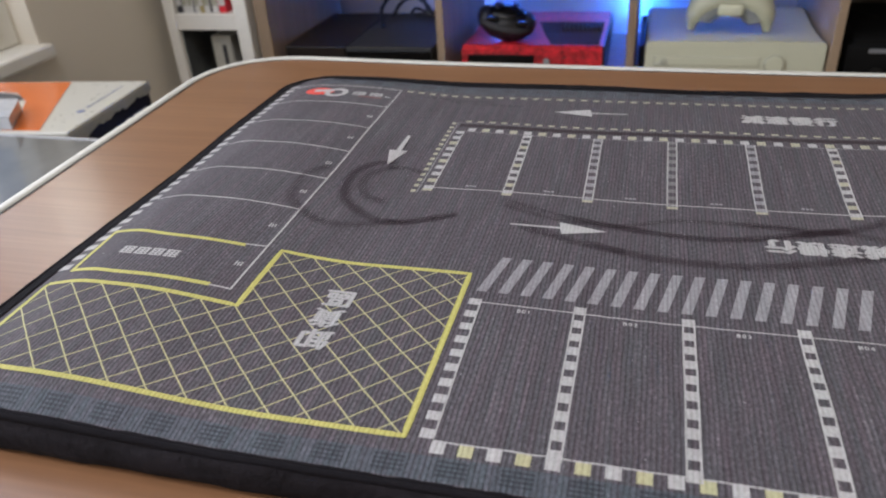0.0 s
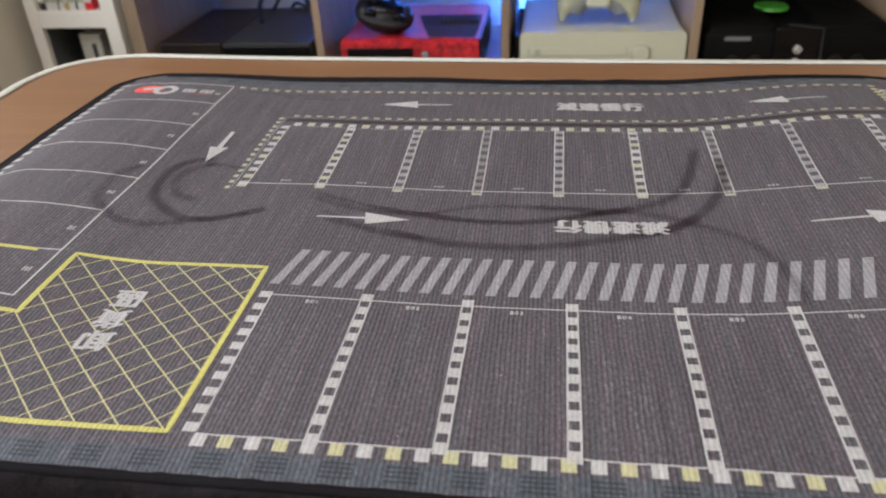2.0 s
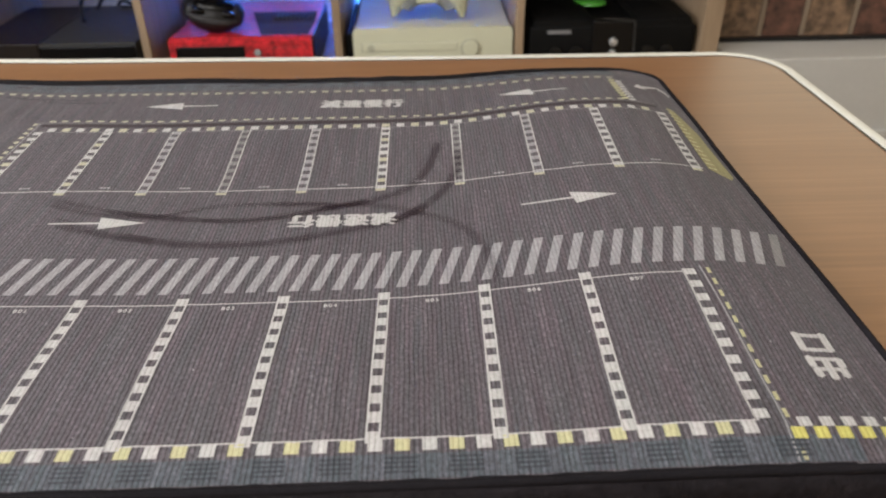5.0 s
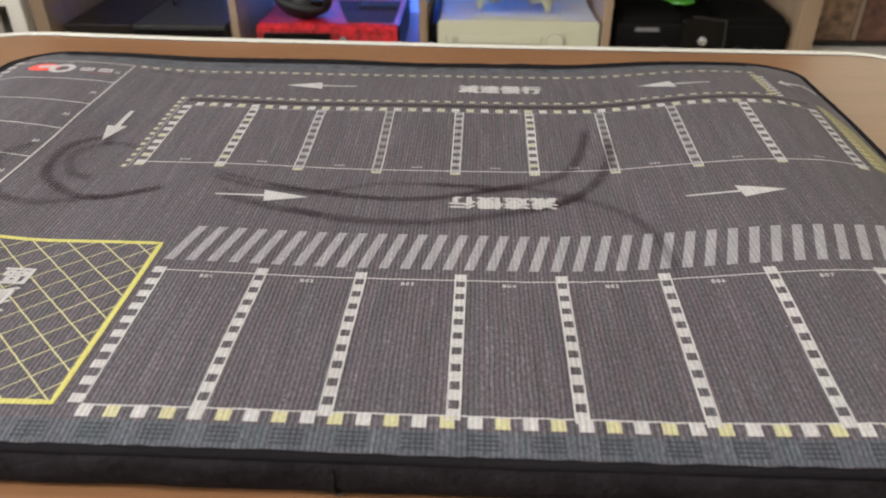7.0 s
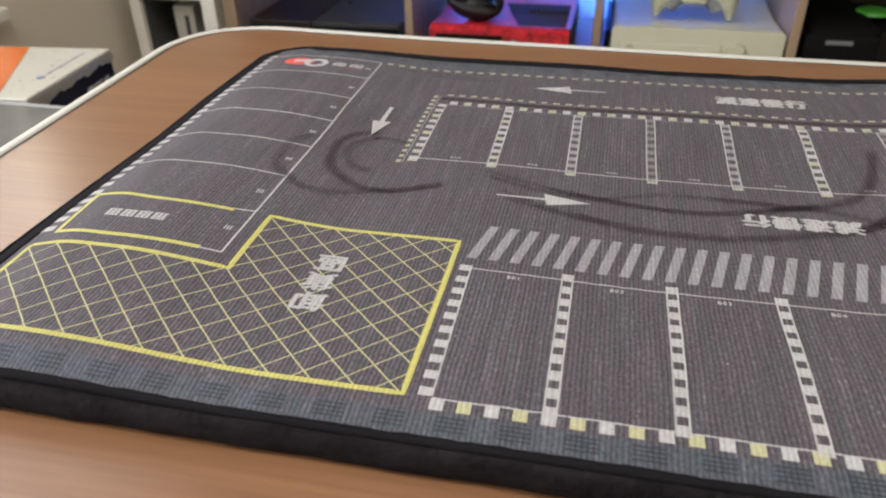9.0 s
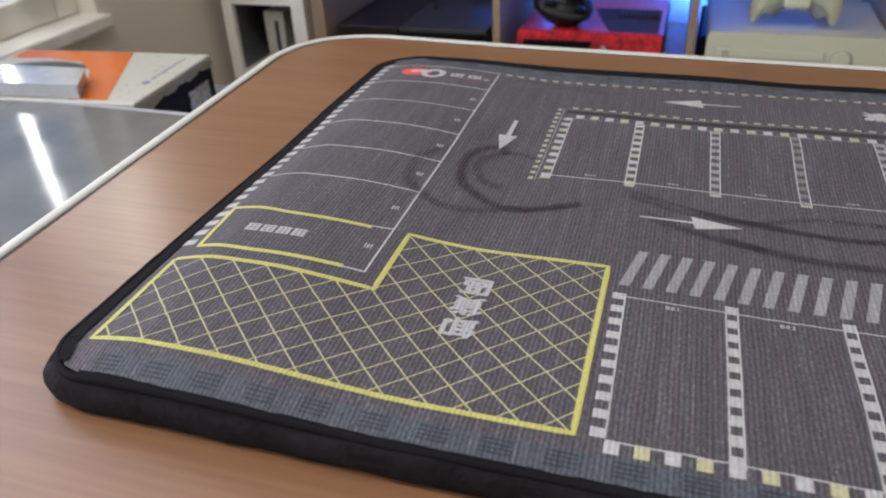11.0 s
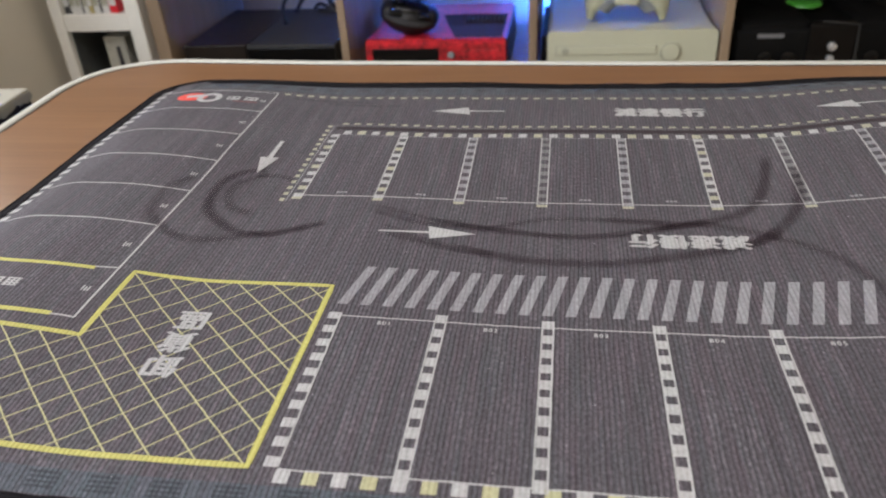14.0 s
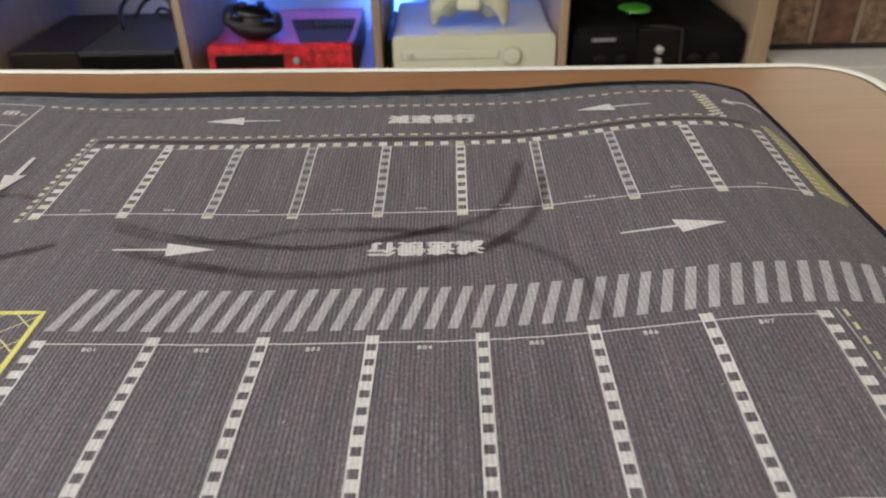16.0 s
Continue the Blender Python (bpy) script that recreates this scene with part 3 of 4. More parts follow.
# near row of bays
on_mat("bay_line", ribbon([(0.0, 0.0), (7 * P, 0.0)], 0.0007, wob=0.0004), M_WHITE)
on_mat("bay_line", ribbon([(0.0025, -0.0804), (7 * P - 0.001, -0.0804)], 0.0007, wob=0.0004), M_WHITE)


def ladder(x, y0, y1, w, n, block, rails, rail="both", alt=None, duty=0.55, lean=0.0):
    """A bay divider: a ladder of printed blocks between one or two rails, its far end shifted by lean."""
    xa, xb = x - w / 2, x + w / 2
    rb = bmesh.new()
    if rail != "left":
        ribbon([(xb - 0.0003, y0), (xb + lean - 0.0003, y1)], 0.0007, d=INK * 1.6, bm=rb)
    if rail != "right":
        ribbon([(xa + 0.0003, y0), (xa + lean + 0.0003, y1)], 0.0007, d=INK * 1.6, bm=rb)
    bay = on_mat("bay_divider", rb, rails)
    p = (y1 - y0) / (n - 1 + duty)
    for k in range(n):
        j = 0.0001 * noise.noise((k * 3.3, x * 90, 0)) + lean * k / (n - 1)
        on_mat("block", blot(xa + j, xb + j, y0 + k * p, y0 + (k + duty) * p, lean=lean * duty / n), alt if alt and k % 3 == 1 else block, parent=bay)


def dashes(name, material, n, place, parent=None):
    """A row of printed dashes, place(k) giving x0, x1, y0, y1."""
    for k in range(n):
        on_mat(name, blot(*place(k)), material, parent=parent)


for k in range(8):
    foot = 0.0001 + 0.04173 * k
    if k in (0, 7):
        ladder(foot + (0.0 if k == 0 else 0.0022), -0.0796, 0.0020, 0.0053, 10, M_WHITE, M_WHITE, rail="left" if k else "right", duty=0.5, lean=-0.0010 if k == 0 else 0.0)
    else:
        ladder(foot, -0.0822, 0.0043, 0.0049, 10, M_WHITE, M_WHITE, duty=0.56, lean=0.00025 * k - 0.0001)
for k in range(33):
    x = 0.00473 + k * (0.009304 - 0.0000132 * k)
    on_mat("border_block", blot(x - 0.0024, x + 0.0024, -0.0855, -0.0806), M_PALEY if k % 2 else M_WHITE)
for k in range(7):
    on_mat("bay_number", letters("B%02d" % (k + 1), k * P + 0.0200, -0.0034, 0.0031, sx=0.95, bold=0.00012), M_WHITE)

# slanted crossing
for k in range(38):
    x = -0.0021 + k * (0.009297 - 0.0000050 * k)
    on_mat("crossing_stripe", blot(x, x + 0.0043, 0.0078, 0.0364, lean=0.0062 + 0.0022 * step(8, 30, k), ny=6), M_GREYW if k < 37 else M_DIM)

# far row of bays
A0, AP = -0.0480, 0.04215


def bow(x):
    """How far the far row's head end bends away at both of its ends."""
    return 0.0042 * step(0.03, -0.05, x) + 0.0022 * step(0.16, 0.25, x)


def bowed(x0, x1, y, n=24):
    return [(x0 + (x1 - x0) * i / n, y + bow(x0 + (x1 - x0) * i / n)) for i in range(n + 1)]


on_mat("bay_line", ribbon([(A0, 0.1035), (A0 + 9 * AP + 0.004, 0.1035)], 0.0009, wob=0.0004), M_WHITE)
LADDER_INK = (M_WHITE, M_WHITE, M_GREYW, M_DIM, M_GREYW, M_WHITE, M_DIM, M_GREYW, M_WHITE, M_WHITE)
for k, ink in enumerate(LADDER_INK):
    x = A0 + k * AP - 0.0014 * (k == 0)
    head = 0.0003 * k - 0.0008
    ladder(x, 0.1015, 0.1768 + bow(x), 0.0054, 10, ink, M_WHITE,
           rail="both" if k else "right", alt=M_BEIGE if k in (0, 1, 5) else None, duty=0.5, lean=head if k else 0.0)
    on_mat("border_block", blot(x - 0.0027, x + 0.0027, 0.0992, 0.1016), M_BEIGE)
for k in range(42):
    x = -0.0428 + k * 0.00896
    on_mat("border_block", blot(x - 0.0024, x + 0.0024, 0.1772 + bow(x), 0.1822 + bow(x)), (M_BEIGE if k % 2 else M_WHITE))
on_mat("bay_line", ribbon(bowed(A0, A0 + 9 * AP, 0.1764), 0.0005), M_GREYW)
on_mat("kerb_line", ribbon(bowed(A0 - 0.004, 0.334, 0.1868), 0.0044, d=INK * 0.5, wob=0.0003), M_SKID)
on_mat("kerb_line", ribbon(bowed(A0 - 0.0075, 0.334, 0.1912), 0.0007), M_DIM)
dashes("dash", M_BEIGE, 48, lambda k: (-0.0496 + k * 0.00766, -0.0457 + k * 0.00766, 0.1924 + bow(-0.0496 + k * 0.00766), 0.1946 + bow(-0.0496 + k * 0.00766)))
dashes("dash", M_BEIGE, 15, lambda k: (A0 - 0.0100, A0 - 0.0073, 0.0965 + k * 0.0068, 0.0997 + k * 0.0068))
on_mat("kerb_line", ribbon([(A0 - 0.0062, 0.0965), (A0 - 0.0060, 0.1945)], 0.0006), M_GREYW)
for k in range(9):
    for i in range(3):
        x = A0 + k * AP + 0.0186 + i * 0.0020
        on_mat("bay_number_bar", blot(x, x + 0.0016, 0.1066, 0.1084), M_GREYW)

# far lane edge
def far_edge(x):
    """The far lane's edge, drawn in a little along its middle."""
    return 0.2425 - 0.0024 * step(-0.01, 0.11, x) + 0.0012 * step(0.18, 0.30, x)


dashes("dash", M_BEIGE, 52, lambda k: ((-0.103 + k * 0.00817), (-0.103 + k * 0.00817) + 0.0042, far_edge(-0.103 + k * 0.00817), far_edge(-0.103 + k * 0.00817) + 0.0024))
on_mat("lane_line", ribbon([(-0.190 + 0.0254 * i, far_edge(-0.190 + 0.0254 * i) + 0.0036) for i in range(21)], 0.0006), M_DIM)

# side bays
LX, LE = -0.1046, -0.1890
BAYS = (-0.0152, 0.0210, 0.0590, 0.0962, 0.1332, 0.1705, 0.2090, 0.2440)
on_mat("bay_line", ribbon([(LX, BAYS[0]), (LX - 0.0010, 0.134), (LX - 0.0030, BAYS[7])], 0.0010), M_WHITE)
for k, y in enumerate(BAYS):
    lx = LX - 0.003 * max(0, y) / 0.244
    on_mat("bay_line", ribbon([(lx, y), (LE if k > 1 else -0.1150, y + (0.0006 if k > 1 else -0.0018 * k))], 0.0010, wob=0.0003), M_WHITE)
    if k:
        for i in range(3):
            x = lx - 0.0071 + i * 0.0013
            on_mat("bay_number_bar", blot(x, x + 0.0007, BAYS[k - 1] + 0.0168, BAYS[k - 1] + 0.0204 - 0.0005 * (i == 1)), M_WHITE)
top_bar = [p.to_2d()[:] for p in spline([(-0.1145, 0.0184, 0), (-0.1480, 0.0180, 0), (-0.1720, 0.0202, 0), (-0.1888, 0.0226, 0)], 8)]
low_bar = [p.to_2d()[:] for p in spline([(-0.1850, -0.0145, 0), (-0.1640, -0.0157, 0), (-0.1440, -0.0157, 0), (-0.1145, -0.0150, 0)], 8)]
on_mat("reserved_bay_line", ribbon(top_bar, 0.0024), M_YELLOW, "yellow printed bay line")
on_mat("reserved_bay_line", ribbon([(-0.1884, 0.0236), (-0.1846, -0.0155)], 0.0024, d=INK * 1.3), M_YELLOW, "yellow printed bay line")
on_mat("reserved_bay_line", ribbon(low_bar, 0.0024), M_YELLOW, "yellow printed bay line")
for i in range(4):
    bars = bmesh.new()
    x = -0.169 + i * 0.0077
    for a, b, c, d in ((0, 6.6, 0, 1.0), (0, 6.6, 1.7, 2.6), (0.4, 6.2, 3.3, 4.2), (0, 6.6, 5.0, 6.0), (0.2, 1.5, 1.0, 5.0), (2.8, 3.9, 1.0, 5.0), (5.1, 6.3, 1.0, 5.0)):
        blot(x + a / 1000, x + b / 1000, -0.0012 + c / 1000, -0.0012 + d / 1000, bm=bars, d=INK * (1 + 0.1 * (b - a < 2)))
    on_mat("lettering_mark", bars, M_WHITE)
for k in range(29):
    y = -0.0125 + k * 0.0092
    on_mat("edge_dash", blot(-0.1960, -0.1890, y, y + 0.0048, lean=-0.0004, d=INK * 0.8), M_WHITE)

# hatched loading zone
ZONE = [(-0.0075, 0.020), (-0.097, 0.020), (-0.097, -0.0245), (-0.1905, -0.0245), (-0.1905, -0.080), (-0.0075, -0.080)]


def clip_to_zone(p, q):
    """Pieces of the segment p-q that lie inside the loading zone."""
    p, q = Vector(p), Vector(q)
    cuts = [0.0, 1.0]
    for a, b in zip(ZONE, ZONE[1:] + ZONE[:1]):
        a, b = Vector(a), Vector(b)
        r, s = q - p, b - a
        den = r.x * s.y - r.y * s.x
        if abs(den) > 1e-9:
            w = a - p
            t, u = (w.x * s.y - w.y * s.x) / den, (w.x * r.y - w.y * r.x) / den
            if 0 < t < 1 and 0 <= u <= 1:
                cuts.append(t)
    cuts.sort()
    for a, b in zip(cuts, cuts[1:]):
        m = p.lerp(q, (a + b) / 2)
        inside = (-0.1905 < m.x < -0.0075 and -0.08 < m.y < -0.0245) or (-0.097 < m.x < -0.0075 and -0.03 < m.y < 0.02)
        if inside and b - a > 0.004:
            yield p.lerp(q, a)[:], p.lerp(q, b)[:]


zone = on_mat("loading_zone", ribbon(ZONE[3:] + ZONE[:4], 0.0024, d=INK * 1.5), M_YELLOW, "yellow outlined cross-hatched loading zone")
for k in range(24):
    c = 0.0022 - 0.0150 * (k - 1)
    for a, b in clip_to_zone(((c - 0.05) / 0.95, 0.05), ((c + 0.12) / 0.95, -0.12)):
        on_mat("hatch_line", ribbon([a, b], 0.00062, wob=0.00025), M_HATCH, parent=zone)
    c = -0.0476 + 0.0146 * (k - 4)
    for a, b in clip_to_zone(((-0.12 - c) / 0.96, -0.12), ((0.05 - c) / 0.96, 0.05)):
        on_mat("hatch_line", ribbon([a, b], 0.0005, d=INK * 1.2, wob=0.00025), M_HATCH, parent=zone)
on_mat("lettering", letters("卸貨區", -0.0580, -0.0214, 0.0129, 180, sx=1.10, bold=0.00066, d=INK * 2.2, stack=True), M_WHITE, parent=zone)

# lane lettering
on_mat("lettering", letters("減速慢行", 0.1452, 0.0688, 0.0127, 180, sx=1.00, bold=0.0010, d=INK * 2.6), M_WHITE)
on_mat("lettering", letters("減速慢行", 0.1466, 0.2162, 0.0138, 0, sx=0.94, bold=0.0011), M_WHITE)
on_mat("lettering", letters("出口", 0.3278, -0.0484, 0.0122, 180, sx=1.25, bold=0.0009, stack=True), M_WHITE)


def arrow(tail, back, tip, head, shaft):
    """A lane arrow: a thin shaft and a long barbed head."""
    t, b, p = Vector(tail), Vector(back), Vector(tip)
    u = (p - b).normalized()
    n = Vector((-u.y, u.x))
    bm = ribbon([t[:], b[:]], (shaft * 0.75, shaft), d=INK * 2.6, wob=0)
    shape([(b + n * head / 2 - u * 0.001)[:], (b - n * head / 2 + u * 0.001)[:], p[:]][::-1], d=INK * 2.6).to_mesh(tmp := bpy.data.meshes.new("tmp"))
    bm.from_mesh(tmp)
    bpy.data.meshes.remove(tmp)
    bmesh.ops.recalc_face_normals(bm, faces=bm.faces)
    for f in bm.faces:
        if f.normal.z < 0:
            f.normal_flip()
    on_mat("lane_arrow", bm, M_WHITE)


arrow((0.0018, 0.0685), (0.0262, 0.0690), (0.0485, 0.0694), 0.0118, 0.0018)
arrow((0.2335, 0.0690), (0.2590, 0.0698), (0.2812, 0.0696), 0.0118, 0.0018)
arrow((0.0513, 0.2190), (0.0285, 0.2194), (0.0043, 0.2192), 0.0124, 0.0019)
arrow((0.2820, 0.2185), (0.2588, 0.2178), (0.2360, 0.2185), 0.0124, 0.0019)
arrow((-0.0790, 0.1670), (-0.0792, 0.1448), (-0.0800, 0.1250), 0.0108, 0.0030)
arrow((0.3440, 0.2275), (0.3350, 0.2270), (0.3285, 0.2258), 0.0112, 0.0034)
on_mat("lane_arrow_tail", ribbon([(0.3425, 0.2282), (0.3450, 0.2268), (0.3480, 0.2203), (0.3490, 0.2120)], (0.0022, 0.0010), d=INK * 2.4), M_WHITE)

# tyre skids
def skid(w, layer, ink, *pts):
    curve = [p.to_2d() for p in spline([(x, y, 0) for x, y in pts], 10)]
    d = INK * (1.7 + 0.07 * layer)
    bm = bmesh.new()
    uvs = bm.loops.layers.uv.new("along")
    rows, m, n = [], 6, len(curve)
    for i, p in enumerate(curve):
        q = (curve[min(i + 1, n - 1)] - curve[max(i - 1, 0)]).normalized()
        nrm = Vector((-q.y, q.x)) * w * (0.5 + 0.09 * noise.noise((p.x * 60, p.y * 60, layer)))
        rows.append([bm.verts.new(on(*(p + nrm * (2 * j / m - 1)), d)) for j in range(m + 1)])
    for i in range(n - 1):
        for j in range(m):
            f = bm.faces.new((rows[i][j], rows[i][j + 1], rows[i + 1][j + 1], rows[i + 1][j]))
            for lp, (u, v) in zip(f.loops, ((j, i), (j + 1, i), (j + 1, i + 1), (j, i + 1))):
                lp[uvs].uv = (u / m, v / (n - 1))
    bmesh.ops.recalc_face_normals(bm, faces=bm.faces)
    on_mat("tyre_skid", bm, ink, "soft dark tyre skid printed on the lane")


# the turn beside the side bays
skid(0.0086, 0, M_TYRE, (-0.0740, 0.1290), (-0.0816, 0.1278), (-0.0900, 0.1202), (-0.0942, 0.1077), (-0.0927, 0.0908), (-0.0868, 0.0767), (-0.0695, 0.0634), (-0.0575, 0.0621), (-0.0466, 0.0643), (-0.0250, 0.0762))
skid(0.0086, 1, M_TYREF, (-0.1080, 0.1140), (-0.1165, 0.1020), (-0.1180, 0.0851), (-0.1137, 0.0688), (-0.0981, 0.0548), (-0.0889, 0.0520), (-0.0778, 0.0532), (-0.0675, 0.0570), (-0.0500, 0.0640))
skid(0.0080, 2, M_TYREF, (-0.0740, 0.1240), (-0.0834, 0.1148), (-0.0862, 0.1038), (-0.0836, 0.0924), (-0.0774, 0.0846), (-0.0660, 0.0815))
skid(0.0070, 3, M_TYREF, (-0.0780, 0.1225), (-0.0663, 0.1237), (-0.0560, 0.1190))
skid(0.0070, 4, M_TYREF, (-0.0575, 0.0600), (-0.0466, 0.0628), (-0.0362, 0.0680), (-0.0265, 0.0745))
# the long swerve along the lane
skid(0.0064, 5, M_TYREF, (-0.0110, 0.0958), (0.0080, 0.0885), (0.0263, 0.0818), (0.0406, 0.0784), (0.0503, 0.0764), (0.0843, 0.0706), (0.1051, 0.0711), (0.1179, 0.0737), (0.1439, 0.0833), (0.1574, 0.0881))
skid(0.0064, 6, M_TYREF, (-0.0105, 0.0905), (0.0102, 0.0820), (0.0279, 0.0766), (0.0506, 0.0754), (0.0610, 0.0790), (0.0817, 0.0861), (0.1032, 0.0869), (0.1250, 0.0861), (0.1412, 0.0850))
skid(0.0084, 7, M_TYREF, (0.0250, 0.0815), (0.0503, 0.0758), (0.0656, 0.0728), (0.0843, 0.0703), (0.1051, 0.0711), (0.1307, 0.0790), (0.1439, 0.0833), (0.1574, 0.0881))
skid(0.0084, 8, M_TYRE, (0.1307, 0.0790), (0.1439, 0.0833), (0.1574, 0.0881), (0.1712, 0.0946), (0.1801, 0.1038), (0.1868, 0.1179), (0.1914, 0.1355), (0.1955, 0.1560))
skid(0.0078, 9, M_TYREF, (0.1032, 0.0869), (0.1250, 0.0861), (0.1412, 0.0850), (0.1573, 0.0837), (0.1706, 0.0793), (0.1807, 0.0734), (0.1952, 0.0634), (0.2060, 0.0504), (0.2121, 0.0355), (0.2141, 0.0208), (0.2165, -0.0020))
skid(0.0064, 10, M_TYREF, (0.0030, 0.0745), (0.0158, 0.0668), (0.0306, 0.0600), (0.0467, 0.0560), (0.0576, 0.0525))
skid(0.0060, 11, M_TYREF, (0.0060, 0.0670), (0.0158, 0.0625), (0.0306, 0.0570), (0.0467, 0.0530), (0.0576, 0.0505))
skid(0.0092, 12, M_TYRE, (0.0400, 0.0570), (0.0576, 0.0520), (0.0707, 0.0487), (0.0882, 0.0473), (0.1078, 0.0475), (0.1223, 0.0502), (0.1370, 0.0544), (0.1520, 0.0591), (0.1673, 0.0643), (0.1780, 0.0712), (0.1865, 0.0800))
skid(0.0086, 13, M_TYRE, (0.1673, 0.0643), (0.1780, 0.0712), (0.1865, 0.0800), (0.1943, 0.0915), (0.2004, 0.1053), (0.2041, 0.1208), (0.2057, 0.1420))
# short scuffs in the far lane
skid(0.0030, 14, M_TYREF, (-0.0968, 0.2365), (-0.0626, 0.2355), (-0.0371, 0.2335))
skid(0.0028, 15, M_TYREF, (-0.07, 0.232), (-0.045, 0.2285), (-0.015, 0.2275))

# blue-grey bands along the near and far edges, with groups of dark dashes
for y in (-0.0912, 0.2590):
    w = 0.0092 if y < 0 else 0.0175
    strip = bmesh.new()
    grid = [[strip.verts.new(on(-0.177 + 0.499 * i / 130, y - w / 2 + w * j / 6, INK * 0.6)) for i in range(131)] for j in range(7)]
    for u, v in zip(grid, grid[1:]):
        for i in range(130):
            strip.faces.new((u[i], u[i + 1], v[i + 1], v[i]))
    band = on_mat("edge_band", strip, M_BLUE, "blue-grey woven edge band")
    for k in range(24):
        x = -0.1799 + k * 0.02065
        for i in range(4):
            on_mat("dark_dash", blot(x, x + 0.0105, y - 0.0026 + i * 0.0017, y - 0.0017 + i * 0.0017, d=INK * 1.5), M_NAVY if y < 0 else M_FABRIC, parent=band)

# exit lane on the short side
on_mat("lane_line", ribbon([(0.3000, 0.004), (0.3010, -0.040), (0.3014, -0.073), (0.3005, -0.0955)], 0.0007), M_GREYW)
dashes("dash", M_PALEY, 13, lambda k: (0.3021, 0.3035, (0.0025 - k * 0.0078) - 0.0040, (0.0025 - k * 0.0078)))
for k in range(5):
    x = 0.3052 + k * 0.0074
    on_mat("border_block", blot(x, x + 0.0042, -0.0834, -0.0794), M_WHITE)
    on_mat("border_block", blot(x - 0.0034, x + 0.0011, -0.0879, -0.0836, d=INK * 1.3), M_YELLOW)
for k in range(8):
    y = 0.1965 + k * 0.0055
    on_mat("gate_stripe", blot(0.3128, 0.3170, y - 0.0004, y + 0.0030, lean=0.0016, d=INK * 1.4), M_PALEY)
    on_mat("gate_stripe", blot(0.3171, 0.3212, y - 0.0020, y + 0.0014, lean=0.0016, d=INK * 1.4), M_WHITE)
on_mat("kerb_patch", shape([(0.3405, 0.190), (0.3440, 0.184), (0.3485, 0.150), (0.3495, 0.096), (0.3475, 0.092), (0.3385, 0.1035)]), M_OLIVE, "olive printed kerb patch")
for k in range(15):
    y = 0.1035 + k * 0.0058
    on_mat("kerb_stripe", ribbon([(0.3392, y + 0.002), (0.3432, y)], 0.0012, d=INK * 1.6), M_PALEY)

# maker's mark drawn as plain shapes
mark = on_mat("printed_mark", shape([(-0.1650 + 0.0110 * math.cos(a / 16 * math.tau), 0.2310 + 0.0075 * math.sin(a / 16 * math.tau)) for a in range(16)]), M_RED, "red blob of the printed mark")
ringbm = ribbon([(-0.1515 + 0.0066 * math.cos(a / 24 * math.tau), 0.2290 + 0.0070 * math.sin(a / 24 * math.tau)) for a in range(25)], 0.0040, d=INK * 2, wob=0)
on_mat("mark_ring", ringbm, M_WHITE, "white ring", parent=mark)
on_mat("mark_stroke", ribbon([(-0.1690, 0.2310), (-0.1570, 0.2335)], 0.0050, d=INK * 1.8, wob=0), M_WHITE, parent=mark)
bars = bmesh.new()
for i in range(2):
    x = -0.1390 + i * 0.0125
    for a, b, c, d in ((0, 9, 0, 1.3), (0.5, 8.5, 2.6, 3.8), (0, 9, 5.2, 6.5), (0, 1.3, 1.3, 5.2), (4, 5.3, 1.3, 5.2), (7.7, 9, 1.3, 5.2)):
        blot(x + a / 1000, x + b / 1000, 0.2265 + c / 1000, 0.2265 + d / 1000, bm=bars, d=INK * (1 + 0.1 * (b - a < 2)))
on_mat("mark_glyph", bars, M_WHITE)
on_mat("mark_underline", ribbon([(-0.1330, 0.2240), (-0.1160, 0.2240)], 0.0022), M_MAROON)

# specks of lint on the cloth
rng = random.Random(7)
lint = bmesh.new()
for k in range(110):
    x, y = rng.uniform(X0 + 0.02, X1 - 0.02), rng.uniform(Y0 + 0.012, Y1 - 0.02)
    a, r = rng.uniform(0, math.tau), rng.uniform(0.00012, 0.00032)
    p = Vector((math.cos(a), math.sin(a))) * r * rng.uniform(1.0, 2.6)
    q = Vector((-math.sin(a), math.cos(a))) * r
    tip = lint.verts.new(on(x, y, INK * 4))
    ring = [lint.verts.new(on(x + v.x, y + v.y, INK * 2)) for v in (p, q, -p, -q)]
    for i in range(4):
        lint.faces.new((ring[i], ring[(i + 1) % 4], tip))
tagged(on_mat("lint", lint, M_GREYW), "pale specks of lint on the mat", kind="stuff")

# ---- the cube shelf unit behind the table ----
SY0, SY1 = 1.150, 1.540
shelf = thing("shelf_unit", "beech veneer cube shelf unit lit by blue strips", "shelf unit")
SH_TOP, ADDED_TOP = 0.045, 0.42
for x0, x1 in ((-0.716, -0.688), (0.722, 0.757)):
    part("side_panel", box(x0, x1, SY0, SY1, FLOOR, ADDED_TOP + 0.035, 0.0015), M_BEECH, shelf)
for xc in (-0.328, 0.031, 0.374):
    for z0, z1 in ((SHELF, SH_TOP), (FLOOR + 0.036, SHELF - 0.016), (SH_TOP + 0.035, ADDED_TOP)):
        part("divider", box(xc - 0.0075, xc + 0.0075, SY0 + 0.001, SY1 - 0.006, z0, z1, 0.001), M_BEECH, shelf)
for z0, z1 in ((SHELF - 0.016, SHELF), (SH_TOP, SH_TOP + 0.035), (FLOOR, FLOOR + 0.036), (ADDED_TOP, ADDED_TOP + 0.035)):
    part("shelf_board", box(-0.688, 0.722, SY0, SY1 - 0.006, z0, z1, 0.0015), M_BEECH, shelf)
